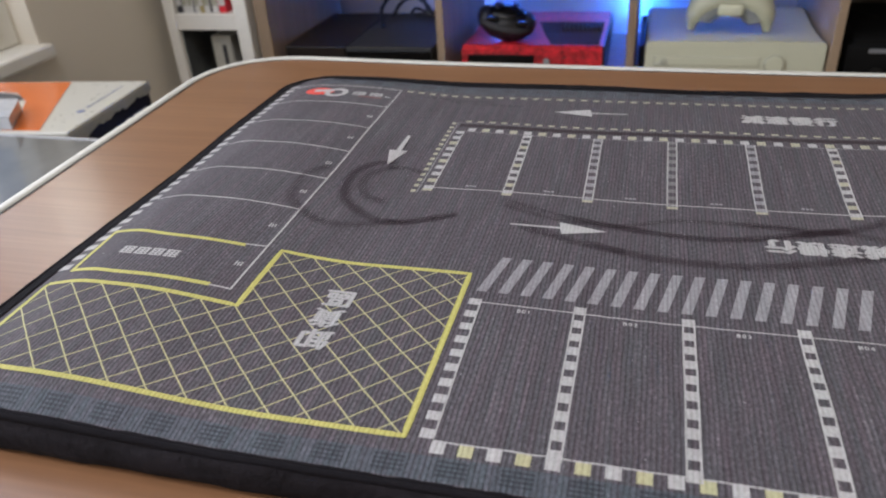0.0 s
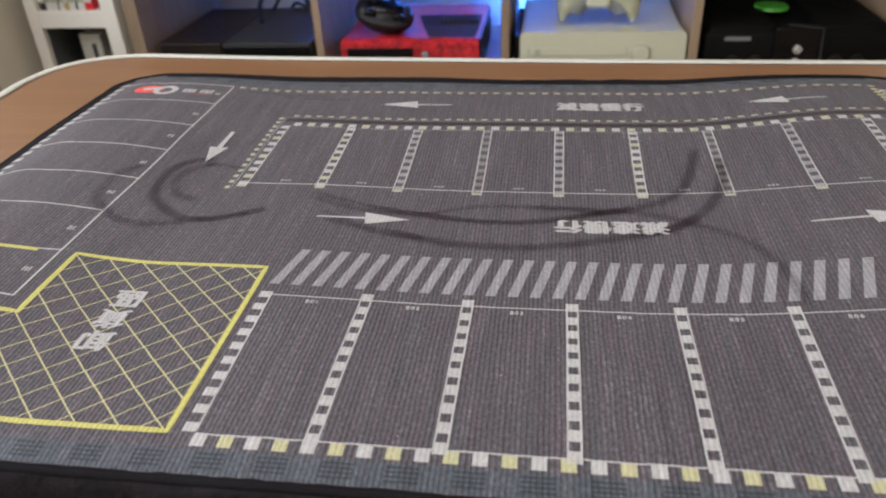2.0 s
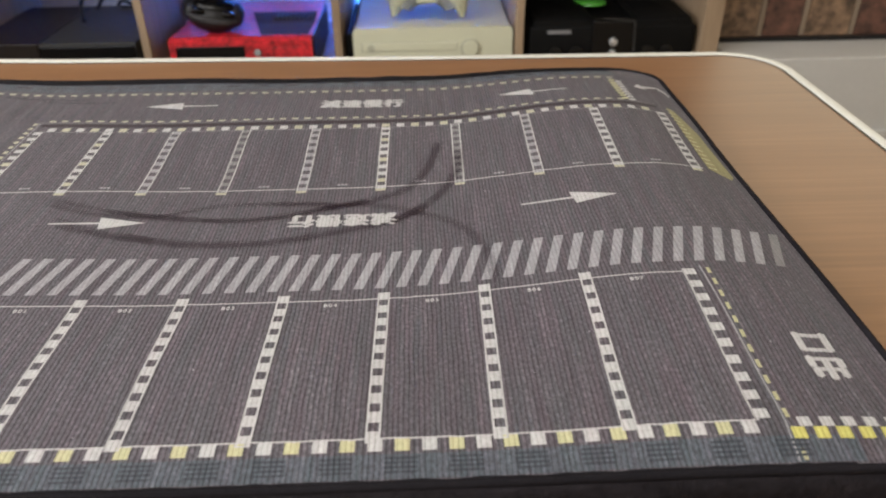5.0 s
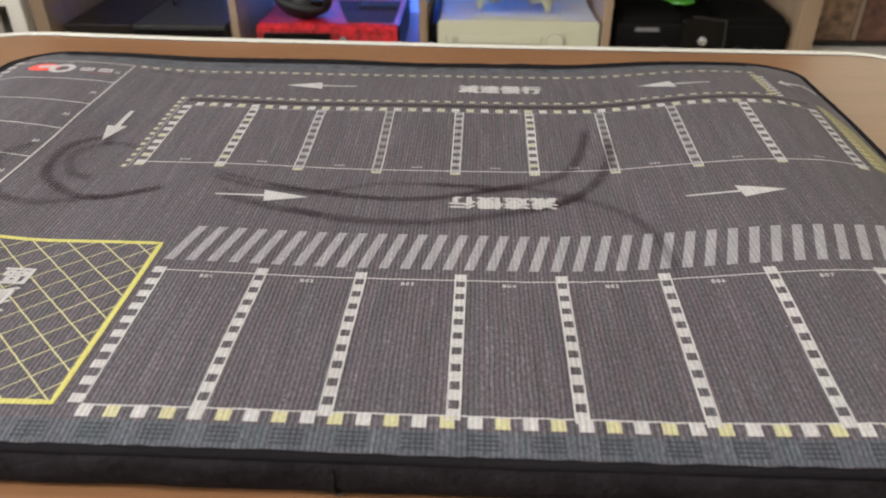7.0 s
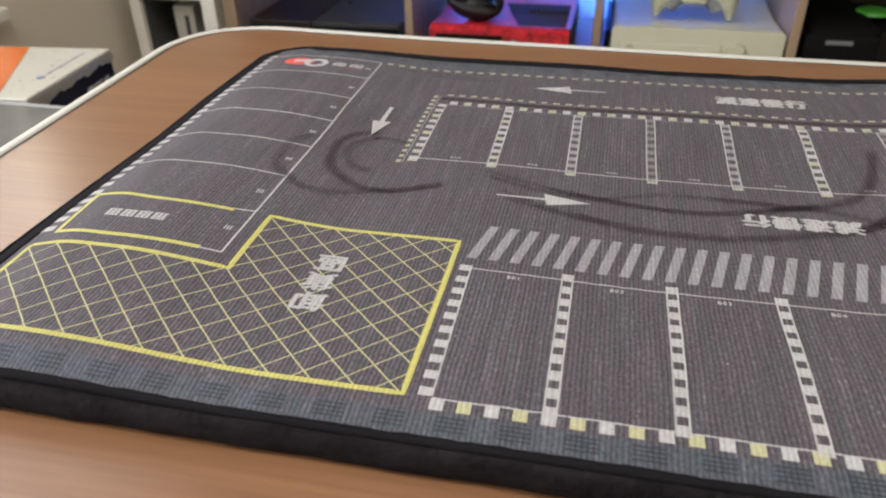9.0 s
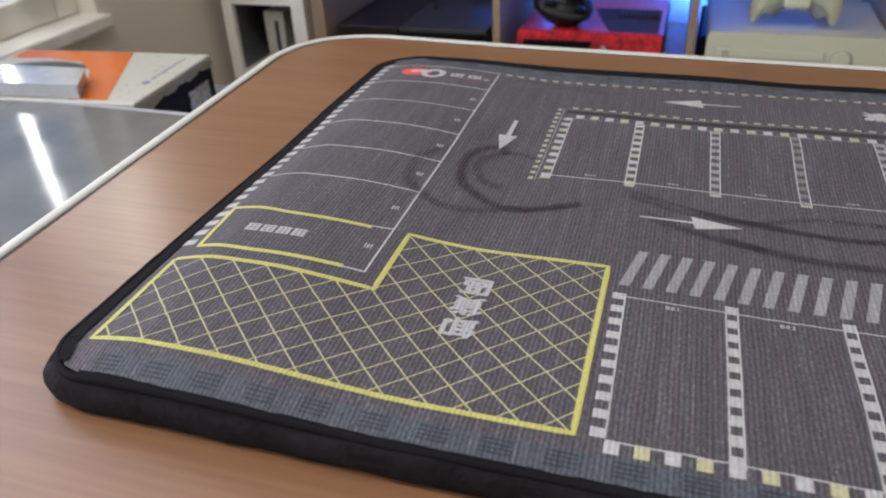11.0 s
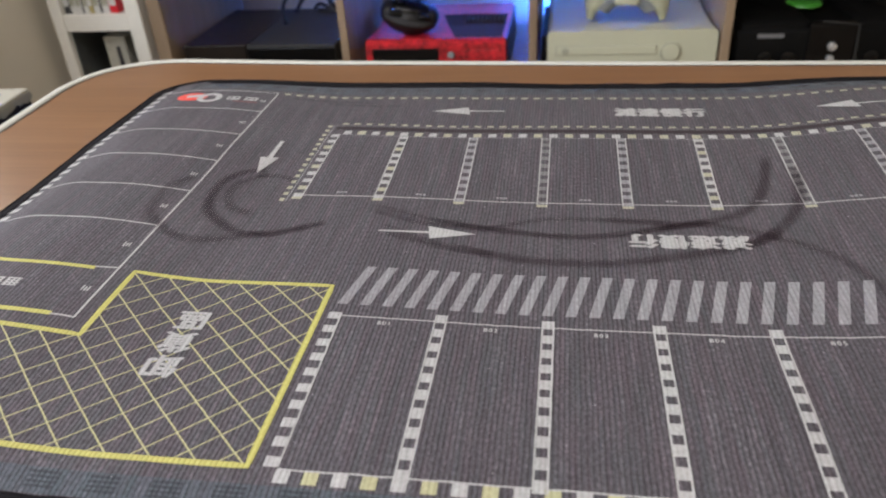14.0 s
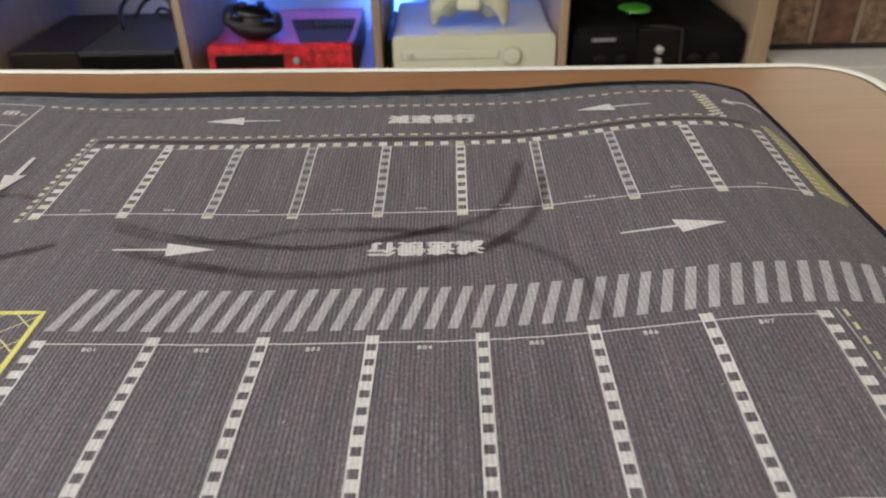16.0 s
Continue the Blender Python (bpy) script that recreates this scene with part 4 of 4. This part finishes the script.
for x0, x1, z0 in ((0.374, 0.757, SHELF - 0.016),):
    part("back_panel", box(x0, x1, SY1, SY1 + 0.004, z0, SH_TOP + 0.035), M_PANEL, shelf)
part("back_panel", box(-0.716, 0.757, SY1, SY1 + 0.004, FLOOR, SHELF - 0.017), M_PANEL, shelf)
part("back_panel", box(-0.716, 0.757, SY1, SY1 + 0.004, SH_TOP + 0.036, ADDED_TOP + 0.035), M_PANEL, shelf)
# blue light strips standing off the wall behind the open-backed cells, shining onto it
for x0, x1, z0, z1 in ((-0.38, 0.36, 0.052, 0.060), (0.027, 0.035, -0.26, 0.040), (-0.331, -0.325, -0.20, 0.040)):
    led = thing("led_strip", "thin blue light strip fixed behind the shelf unit", "light strip", group="shelf light strips")
    part("led_tape", box(x0, x1, YB - 0.038, YB - 0.036, z0, z1), M_LED, led)
    part("led_shield", box(x0 - 0.004, x1 + 0.004, YB - 0.042, YB - 0.0385, z0 - 0.004, z1 + 0.004), M_BLACK, led, "black shield added to block the strip's light forwards")
    for k in (0.1, 0.9):
        cx, cz = x0 + (x1 - x0) * k, z0 + (z1 - z0) * k
        part("spacer", box(cx - 0.0015, cx + 0.0015, YB - 0.0365, YB - 0.0005, cz - 0.0015, cz + 0.0015), M_BLACK, led)


def gamepad(name, label, shell, pad, at, turn, tilt, scale=1.0):
    """A game controller: arched body with two grips, sticks and a rear pack."""
    root = thing(name, label, "game controller")
    root.matrix_world = pose(*at, tilt, 0, turn)
    body = bmesh.new()
    path, rad = [], []
    for k in range(25):
        a = math.pi * k / 24
        s = math.sin(a)
        path.append((-0.058 * math.cos(a) * scale * (1 + 0.09 * (1 - s) ** 2), 0.0, (-0.042 + 0.062 * s ** 0.75) * scale))
        rad.append((0.0190 + 0.0045 * s - 0.004 * abs(math.cos(a)) ** 6) * scale * (1 - 0.6 * abs(math.cos(a)) ** 60))
    tube(path, rad, 14, body)
    bmesh.ops.scale(body, vec=(1.0, 1.35, 1.0), verts=body.verts)
    smooth(part("shell", body, shell, root), 60)
    smooth(part("battery_pack", box(-0.021 * scale, 0.021 * scale, -0.031 * scale, -0.012 * scale, -0.012 * scale, 0.008 * scale, 0.006 * scale, 3), shell, root), 50)
    inner = bmesh.new()
    tube([(x * 0.82, -0.003, z - 0.011 * scale) for x, _, z in path[3:-3]], [r * 1.0 for r in rad[3:-3]], 10, inner)
    smooth(part("grip_underside", inner, pad, root, "underside coloured grey to stand for its shade"), 60)
    for sx in (-1, 1):
        smooth(part("shoulder_button", box(sx * 0.034 * scale - 0.014 * scale, sx * 0.034 * scale + 0.014 * scale, -0.008 * scale, 0.012 * scale, 0.026 * scale, 0.037 * scale, 0.004, 3), pad, root), 50)
        st = cyl((sx * 0.03 * scale, 0.026 * scale, 0.012 * scale), 0.008 * scale, 0.012, "y", 16, bevel=0.002)
        smooth(part("thumb_stick", st, pad, root))
    return root


def white_console(x0, x1, y0, z0):
    root = thing("white_game_console", "off-white game console lying flat on the shelf", "game console")
    w, h, d = x1 - x0, 0.084, 0.258
    cx = (x0 + x1) / 2
    rings = []
    for k in range(9):          # the waist is drawn in between front and back
        s = k / 8
        pinch = 0.006 * math.sin(math.pi * s)
        y = y0 + d * s
        r = 0.009
        rings.append([(cx + px, y, z0 + 0.003 + pz) for px, pz in outline(-w / 2, w / 2, pinch * 0.3, h - 0.003 - pinch, (r,) * 4, 5)])
    body = loft(rings)
    bmesh.ops.reverse_faces(body, faces=body.faces)
    bmesh.ops.recalc_face_normals(body, faces=body.faces)
    smooth(part("body", body, M_CREAM, root), 35)
    part("disc_tray", box(cx - 0.135, cx + 0.045, y0 - 0.0016, y0 + 0.004, z0 + 0.040, z0 + 0.056, 0.0012), M_CREAM, root)
    part("tray_seam", box(cx - 0.137, cx + 0.047, y0 - 0.0007, y0 + 0.004, z0 + 0.0388, z0 + 0.0572, 0.0006), M_CREAMD, root, "thin darker seam round the tray")
    part("eject_button", cyl((cx - 0.118, y0 - 0.001, z0 + 0.047), 0.007, 0.005, "y", 20, bevel=0.001), M_CREAMD, root)
    part("power_ring", cyl((cx + 0.071, y0 - 0.001, z0 + 0.044), 0.0185, 0.005, "y", 32, bevel=0.001), M_CREAMD, root)
    part("power_button", cyl((cx + 0.071, y0 - 0.0025, z0 + 0.044), 0.0155, 0.006, "y", 32, bevel=0.0015), M_CREAM, root)
    part("memory_slot", box(cx - 0.095, cx - 0.078, y0 - 0.001, y0 + 0.004, z0 + 0.0145, z0 + 0.0185, 0.0006), M_BLACK, root)
    part("side_unit", box(x0 - 0.012, x0 - 0.0005, y0 + 0.005, y0 + 0.23, z0 + 0.006, z0 + 0.074, 0.003), M_MATTEK, root, "black slab covering the left side")
    for fx in (-0.12, 0.12):
        for fy in (0.03, 0.22):
            part("foot", cyl((cx + fx, y0 + fy, z0 + 0.0016), 0.008, 0.0032, n=12), M_GREYP, root)
    return root


white_console(0.058, 0.362, SY0 + 0.012, SHELF)
gamepad("game_controller", "off-white game controller propped on the white console", M_CREAM, M_GREYP, (0.203, 1.235, SHELF + 0.130), -4, 0, 1.06)


def red_console(x0, x1, y0, z0):
    root = thing("red_game_console", "glossy red slim game console on the shelf", "game console")
    w, h, d = x1 - x0, 0.075, 0.264
    body = bmesh.new()
    prof = ((0, 0.004), (0, h - 0.012), (0.012, h - 0.004), (0.12, h - 0.010), (0.20, h - 0.002), (d, h), (d, 0.004))
    ring = lambda x, k: [(x, y0 + py, z0 + pz * k + (1 - k) * h * 0.5) for py, pz in prof]
    loft([ring(x0, 0.96), ring(x0 + 0.004, 1.0), ring(x1 - 0.004, 1.0), ring(x1, 0.96)], bm=body)
    bmesh.ops.recalc_face_normals(body, faces=body.faces)
    smooth(part("body", body, M_REDP, root), 25)
    part("disc_slot", box(x0 + 0.012, x0 + 0.142, y0 - 0.0015, y0 + 0.003, z0 + 0.030, z0 + 0.056, 0.001), M_GLOSS, root, "glossy black tray front")
    part("power_button", cyl((x0 + 0.166, y0 - 0.002, z0 + 0.043), 0.0065, 0.006, "y", 28, bevel=0.0015), M_GREYP, root, "grey round power button")
    part("port_panel", box(x0 + 0.012, x1 - 0.012, y0 - 0.001, y0 + 0.003, z0 + 0.010, z0 + 0.024, 0.001), M_GLOSS, root)
    part("pattern_block", box(x0 + 0.190, x1 - 0.012, y0 - 0.0012, y0 + 0.003, z0 + 0.034, z0 + 0.052, 0.001), M_REDP, root)
    part("vent_panel", loft([[(x0 + px, y0 + py, z0 + pz + dz) for px, py, pz in ((0.172, 0.020, h - 0.0048), (0.262, 0.020, h - 0.0048), (0.262, 0.12, h - 0.0100), (0.262, 0.185, h - 0.0040), (0.128, 0.185, h - 0.0040), (0.146, 0.12, h - 0.0100))] for dz in (-0.004, 0.0012)]), M_VENT, root, "dark grey vent panel let into the top")
    for k in range(9):
        part("vent_slat", box(x0 + 0.182 + k * 0.0088, x0 + 0.186 + k * 0.0088, y0 + 0.13, y0 + 0.175, z0 + h - 0.0075, z0 + h - 0.0015, 0.0006), M_DGREY, root)
    part("side_trim", box(x1 - 0.0005, x1 + 0.004, y0 + 0.006, y0 + d - 0.01, z0 + 0.006, z0 + h - 0.004, 0.0015), M_BLACK, root, "black side vent")
    for fx in (0.03, w - 0.03):
        for fy in (0.03, 0.22):
            part("foot", cyl((x0 + fx, y0 + fy, z0 + 0.0025), 0.008, 0.005, n=12), M_BLACK, root)
    return root


red_console(-0.290, -0.020, SY0 + 0.012, SHELF)


def ball(c, r, n=20):
    bm = bmesh.new()
    bmesh.ops.create_uvsphere(bm, u_segments=n, v_segments=n // 2 + 2, radius=1.0, matrix=Matrix.Translation(c) @ Matrix.Diagonal((*r, 1)))
    return bm


pad = thing("game_controller", "black game controller lying on the red console", "game controller")
pad.matrix_world = pose(-0.212, 1.222, SHELF + 0.098, 6, 12, 10)
smooth(part("shell", ball((0, 0, 0), (0.050, 0.038, 0.029), 28), M_BLACK, pad), 80)
smooth(part("face_plate", ball((0, 0.006, 0.017), (0.046, 0.034, 0.019), 24), M_GLOSS, pad), 80)
for sx in (-1, 1):
    smooth(part("grip", ball((sx * 0.041, 0.006, 0.007), (0.017, 0.030, 0.022)), M_BLACK, pad), 80)
    smooth(part("shoulder_button", box(sx * 0.028 - 0.012, sx * 0.028 + 0.012, -0.036, -0.018, 0.012, 0.022, 0.004, 3), M_GLOSS, pad), 50)
    st = part("thumb_stick", cyl((sx * 0.017 - 0.004, 0.004 + 0.008 * sx, 0.034), 0.0055, 0.010, "z", 18), M_BLACK, pad)
    smooth(part("stick_cap", cyl((sx * 0.017 - 0.004, 0.004 + 0.008 * sx, 0.0385), 0.0085, 0.004, "z", 20, bevel=0.0015), M_BLACK, st), 40)
band = spline([(-0.045, -0.016, 0.004), (-0.026, -0.033, 0.004), (0.0, -0.040, 0.003), (0.026, -0.033, 0.002), (0.045, -0.016, 0.002)], 6)
smooth(part("trim_band", tube(band, 0.0062, 8), M_DGREY, pad, "dark grey front band"), 60)


def black_console(x0, x1, y0, z0):
    root = thing("black_game_console", "bulky black game console with a green jewel", "game console")
    w, h, d = x1 - x0, 0.095, 0.26
    cx = (x0 + x1) / 2
    body = box(x0, x1, y0, y0 + d, z0 + 0.004, z0 + h - 0.014, 0.006, 3)
    smooth(part("body", body, M_MATTEK, root), 35)
    for a, b in ((x0 + 0.006, cx - 0.035), (cx + 0.04, x1 - 0.006)):
        smooth(part("lid", loft([[(px, y0 + 0.004 + py, z0 + hh) for px, py in outline(a + e, b - e, e, d - 0.01 - e, (0.01,) * 4, 4)] for e, hh in ((0, h - 0.016), (0.001, h - 0.006), (0.008, h))]), M_MATTEK, root), 40)
    part("front_panel", box(cx - 0.040, cx + 0.042, y0 - 0.004, y0 + 0.02, z0 + 0.006, z0 + h - 0.004, 0.004), M_GLOSS, root, "glossy black centre panel")
    part("panel_edge", tube([(cx - 0.02, y0 - 0.002, z0 + h), (cx + 0.040, y0 - 0.004, z0 + h - 0.006), (cx + 0.044, y0 - 0.005, z0 + 0.02)], 0.0020, 6), M_FLATK, root)
    smooth(part("eject_button", cyl((cx + 0.001, y0 - 0.007, z0 + 0.052), 0.008, 0.01, "y", 24, bevel=0.003), M_SILVER, root, "round silver button"))
    smooth(part("power_button", cyl((cx + 0.001, y0 - 0.007, z0 + 0.030), 0.0065, 0.01, "y", 20, bevel=0.002), M_SILVER, root, "small round silver button"))
    for px in (-0.108, -0.068, 0.070, 0.106):
        smooth(part("controller_port", cyl((cx + px, y0 - 0.001, z0 + 0.030), 0.0135, 0.006, "y", 20, bevel=0.001), M_GLOSS, root))
    part("name_plate", box(cx - 0.125, cx - 0.080, y0 - 0.0012, y0 + 0.003, z0 + 0.0665, z0 + 0.0735, 0.0005), M_INNER, root, "small grey plate")
    smooth(part("jewel", cyl((cx - 0.02, y0 + 0.13, z0 + h + 0.0005), 0.034, 0.007, "z", 40, r2=0.029, bevel=0.002), M_GREEN, root, "round green badge"))
    for fx in (0.03, w - 0.03):
        for fy in (0.03, 0.22):
            part("foot", cyl((x0 + fx, y0 + fy, z0 + 0.0025), 0.009, 0.005, n=12), M_BLACK, root)
    return root


black_console(0.393, 0.714, SY0 + 0.012, SHELF)

# flat black console with its cable
flat = thing("flat_black_console", "flat two-tone black game console on the shelf", "game console")
part("glossy_half", box(-0.668, -0.536, SY0 + 0.016, SY0 + 0.30, SHELF + 0.005, SHELF + 0.066, 0.002), M_BROWNREFL, flat, "black half with the side panel's brown reflection in its colour")
part("matte_half", box(-0.534, -0.352, SY0 + 0.016, SY0 + 0.30, SHELF + 0.005, SHELF + 0.066, 0.002), M_FLATK, flat)
part("front_recess", box(-0.532, -0.354, SY0 + 0.013, SY0 + 0.02, SHELF + 0.010, SHELF + 0.060, 0.001), M_GLOSS, flat)
part("base", box(-0.655, -0.362, SY0 + 0.03, SY0 + 0.28, SHELF, SHELF + 0.006), M_BLACK, flat)
cable = tube(spline([(-0.50, 1.31, SHELF + 0.070), (-0.515, 1.36, SHELF + 0.10), (-0.49, 1.41, SHELF + 0.125), (-0.44, 1.42, SHELF + 0.105), (-0.415, 1.40, SHELF + 0.074),
                     (-0.39, 1.43, SHELF + 0.10), (-0.37, 1.45, SHELF + 0.125), (-0.36, 1.45, SHELF + 0.085), (-0.40, 1.43, SHELF + 0.069), (-0.46, 1.42, SHELF + 0.069)], 8), 0.0045, 8)
tube(spline([(-0.505, 1.40, SHELF + 0.071), (-0.492, 1.43, SHELF + 0.094), (-0.462, 1.44, SHELF + 0.104), (-0.432, 1.43, SHELF + 0.088), (-0.415, 1.42, SHELF + 0.073), (-0.400, 1.43, SHELF + 0.096),
             (-0.385, 1.44, SHELF + 0.104), (-0.371, 1.43, SHELF + 0.085), (-0.385, 1.42, SHELF + 0.072), (-0.420, 1.42, SHELF + 0.071), (-0.455, 1.425, SHELF + 0.082), (-0.470, 1.43, SHELF + 0.071)], 8), 0.0038, 8, cable)
tagged(smooth(part("coiled_cable", cable, M_CABLE)), "black cable coiled on the flat console", "cable")

# ---- white bookcase in the corner ----
BX0, BX1, BY0, BY1 = -0.925, -0.733, 1.150, 1.42
case = thing("white_bookcase", "narrow white bookcase holding game cases", "bookcase")
for x0, x1 in ((BX0, BX0 + 0.024), (BX1 - 0.030, BX1)):
    part("side_panel", box(x0, x1, BY0, BY1, FLOOR, 0.2, 0.0015), M_WPAINT, case)
for z0, z1 in ((-0.193, -0.160), (0.0, 0.03), (-0.36, -0.335), (0.17, 0.2), (FLOOR, FLOOR + 0.06)):
    part("shelf_board", box(BX0 + 0.024, BX1 - 0.030, BY0 + 0.001, BY1, z0, z1, 0.0015), M_WPAINT, case)
part("back_panel", box(BX0, BX1, BY1, BY1 + 0.005, FLOOR, 0.2), M_INNER, case)
spines = (("K", 0.014), ("W", 0.013), ("W", 0.012), ("K", 0.003), ("W", 0.012), ("Y", 0.010), ("W", 0.014), ("K", 0.004), ("W", 0.016), ("R", 0.018))
x = BX0 + 0.026
for key, w in spines:
    m = {"K": M_SPINE_K, "W": M_SPINE_W, "Y": M_SPINE_Y, "R": M_SPINE_R}[key]
    nm = {"K": "black", "W": "white", "Y": "mustard", "R": "red"}[key]
    g = thing("game_case", nm + " plastic game case standing in the bookcase", "game case", group="game cases in the bookcase")
    part("cover", box(x, x + w - 0.0008, BY0 + 0.012, BY0 + 0.13, -0.160, 0.012 - 0.02 * (w < 0.005), 0.0012), m, g)
    part("insert", box(x + 0.0015, x + w - 0.0022, BY0 + 0.0112, BY0 + 0.014, -0.145, -0.02), M_SPINE_W if key != "W" else M_CREAMD, g)
    x += w
for x0, x1 in ((BX0 + 0.0245, BX0 + 0.027), (BX1 - 0.033, BX1 - 0.0305)):
    part("cell_lining", box(x0, x1, BY0 + 0.012, BY1 - 0.002, -0.334, -0.194), M_LINING, case, "dark grey sheet added to darken the lower cell")
part("cell_lining", box(BX0 + 0.027, BX1 - 0.033, BY1 - 0.006, BY1 - 0.002, -0.334, -0.194), M_LINING, case, "dark grey sheet added to darken the lower cell")
small = thing("white_gadget_box", "white boxed gadget with a dark slot in the bookcase", "box")
part("carton", box(-0.846, -0.800, BY0 + 0.03, BY0 + 0.09, -0.335, -0.212, 0.002), M_CARD, small)
part("dark_slot", box(-0.822, -0.813, BY0 + 0.0288, BY0 + 0.034, -0.30, -0.232, 0.0005), M_SPINE_K, small)

# ---- side desk with boxes under the window ----
DZ = -0.235
desk = thing("side_desk", "low grey desk under the window", "desk")
part("desktop", box(XL + 0.006, -0.40, -0.35, 0.80, DZ - 0.03, DZ, 0.003), M_INNER, desk)
for lx in (XL + 0.03, -0.44):
    for ly in (-0.31, 0.76):
        part("leg", box(lx - 0.02, lx + 0.02, ly - 0.02, ly + 0.02, FLOOR, DZ - 0.03, 0.003), M_INNER, desk)
carton = thing("console_carton", "white and orange printed console carton on the desk", "carton")
carton.matrix_world = pose(-0.622, 0.642, 0, 0, 0, 5)
part("carton_body", box(-0.30, 0.0, -0.193, 0.0, DZ, -0.139, 0.003), M_NAVYC, carton, "navy carton sides")
part("lid", box(-0.301, 0.001, -0.194, 0.001, -0.1385, -0.130, 0.002), M_CARD, carton, "white carton lid")
sp = [(-0.290, -0.004), (-0.290, -0.040), (-0.235, -0.038), (-0.170, -0.050), (-0.132, -0.085), (-0.107, -0.130), (-0.092, -0.188), (-0.040, -0.188), (-0.116, -0.004)]
part("orange_panel", loft([[(x, y, z) for x, y in sp] for z in (-0.1302, -0.1294)]), M_ORANGE, carton, "orange printed swoosh")
sp = [(-0.205 + 0.062 * math.cos(k / 20 * math.tau), -0.082 + 0.030 * math.sin(k / 20 * math.tau)) for k in range(20)]
part("dark_oval", loft([[(x, y, z) for x, y in sp] for z in (-0.1302, -0.1290)]), M_SPINE_K, carton, "dark printed oval")
part("emblem", cyl((-0.026, -0.122, -0.1298), 0.0055, 0.001, n=24), M_BLUEINK, carton)
for k in range(9):
    part("lettering_bar", box(-0.0272 + 0.0008 * (k % 3), -0.0238 - 0.0007 * (k % 2), -0.108 + 0.0098 * k, -0.1010 + 0.0098 * k, -0.1302, -0.1294), M_BLUEINK, carton)
torn = bmesh.new()
lower = [-0.1395 - 0.004 * math.sin(k * 0.5) ** 2 - 0.003 * math.sin(k * 1.3 + 0.6) ** 2 - 0.003 * step(9, 3, k) for k in range(25)]
ra, rb = [[torn.verts.new((x, -0.19 + 0.0079 * k, z)) for k, z in enumerate(zs)] for x, zs in ((0.0018, [-0.1345] * 25), (0.0042, lower))]
for k in range(24):
    torn.faces.new((ra[k], rb[k], rb[k + 1], ra[k + 1]))
bmesh.ops.solidify(torn, geom=torn.faces[:], thickness=0.0005)
part("torn_flap", torn, M_CARD, carton, "torn white paper edge hanging from the lid")
part("side_label", box(0.0008, 0.0022, -0.075, -0.02, -0.19, -0.16), M_SILVER, carton, "pale printed side label")
tray = thing("film_wrapped_box", "flat grey box wrapped in shiny clear film", "box")
FZ = -0.1325
tray.matrix_world = pose(-0.68, 0.13, 0, 0, 0, -1)
part("box_body", box(-0.26, 0.25, -0.32, 0.316, DZ, FZ, 0.004, 2), M_STEEL, tray)
part("film_seam", box(-0.255, 0.245, 0.307, 0.312, FZ - 0.001, FZ + 0.0012, 0.0005), M_CLEAR, tray, "pale welded seam of the film")
for x, b, w in ((-0.16, -0.09, 0.004),):
    crease = bmesh.new()
    tube(spline([(x, -0.31, FZ), (x + 0.03, -0.1, FZ + 0.001), (b - 0.02, 0.12, FZ), (b, 0.30, FZ)], 6), [w * (0.4 + 0.6 * abs(math.sin(k * 1.7))) for k in range(19)], 8, crease)
    for v in crease.verts:
        v.co.z = FZ + (v.co.z - FZ) * 0.35
    smooth(part("film_crease", crease, M_STEEL, tray, "raised crease in the clear film"), 70)
tub = thing("clear_plastic_box", "translucent white plastic box on the carton", "plastic box")
tub.matrix_world = pose(-0.622, 0.642, 0, 0, 0, 5)
foot = ((-0.355, -0.188), (-0.076, -0.188), (-0.108, -0.125), (-0.355, -0.125))
smooth(part("tub", loft([[(x, y, z) for x, y in foot] for z in (-0.1288, -0.1140)]), M_CLEAR, tub), 40)
part("lid", loft([[(x + 0.002 * (x > -0.2), y, z) for x, y in foot] for z in (-0.1138, -0.1118)]), M_CLEAR, tub, "thin pale lid")

# ---- low white cabinet beside the shelf unit ----
cab = thing("low_cabinet", "low pale grey cabinet standing beside the shelf unit", "cabinet")
part("body", box(0.775, 1.62, 1.12, 1.55, FLOOR, -0.272, 0.003), M_CABINET, cab)
for dx in (0.80, 1.21):
    d = part("door", box(dx, dx + 0.395, 1.108, 1.12, FLOOR + 0.08, -0.42, 0.002), M_CABINET, cab)
    part("handle", box(dx + 0.18, dx + 0.22, 1.098, 1.108, -0.48, -0.47, 0.002), M_SILVER, d)
black = thing("black_tray", "flat black tray lying on the pale cabinet", "tray")
part("tray_plate", box(0.785, 1.6, 1.228, 1.50, -0.272, -0.264, 0.003), M_BLACK, black)
xs = 0.79
for k, w in enumerate((0.078, 0.012, 0.075, 0.012, 0.09, 0.012, 0.085, 0.012, 0.10, 0.09, 0.10)):
    thin = w < 0.02
    g = thing("art_print", ("pale" if thin else "brown and tan") + " printed sleeve standing on the tray", "art print", group="sleeves on the cabinet")
    part("sleeve", box(xs, xs + w - 0.002, 1.24, 1.26 + 0.01 * thin, -0.264, 0.05, 0.001), M_STRIP if thin else (M_ART if k % 4 else M_ART2), g)
    xs += w

# ---- unseen panel round the added overhead fill ----
lamp = thing("fill_panel", "unseen white panel added round the overhead fill light", "ceiling lamp")
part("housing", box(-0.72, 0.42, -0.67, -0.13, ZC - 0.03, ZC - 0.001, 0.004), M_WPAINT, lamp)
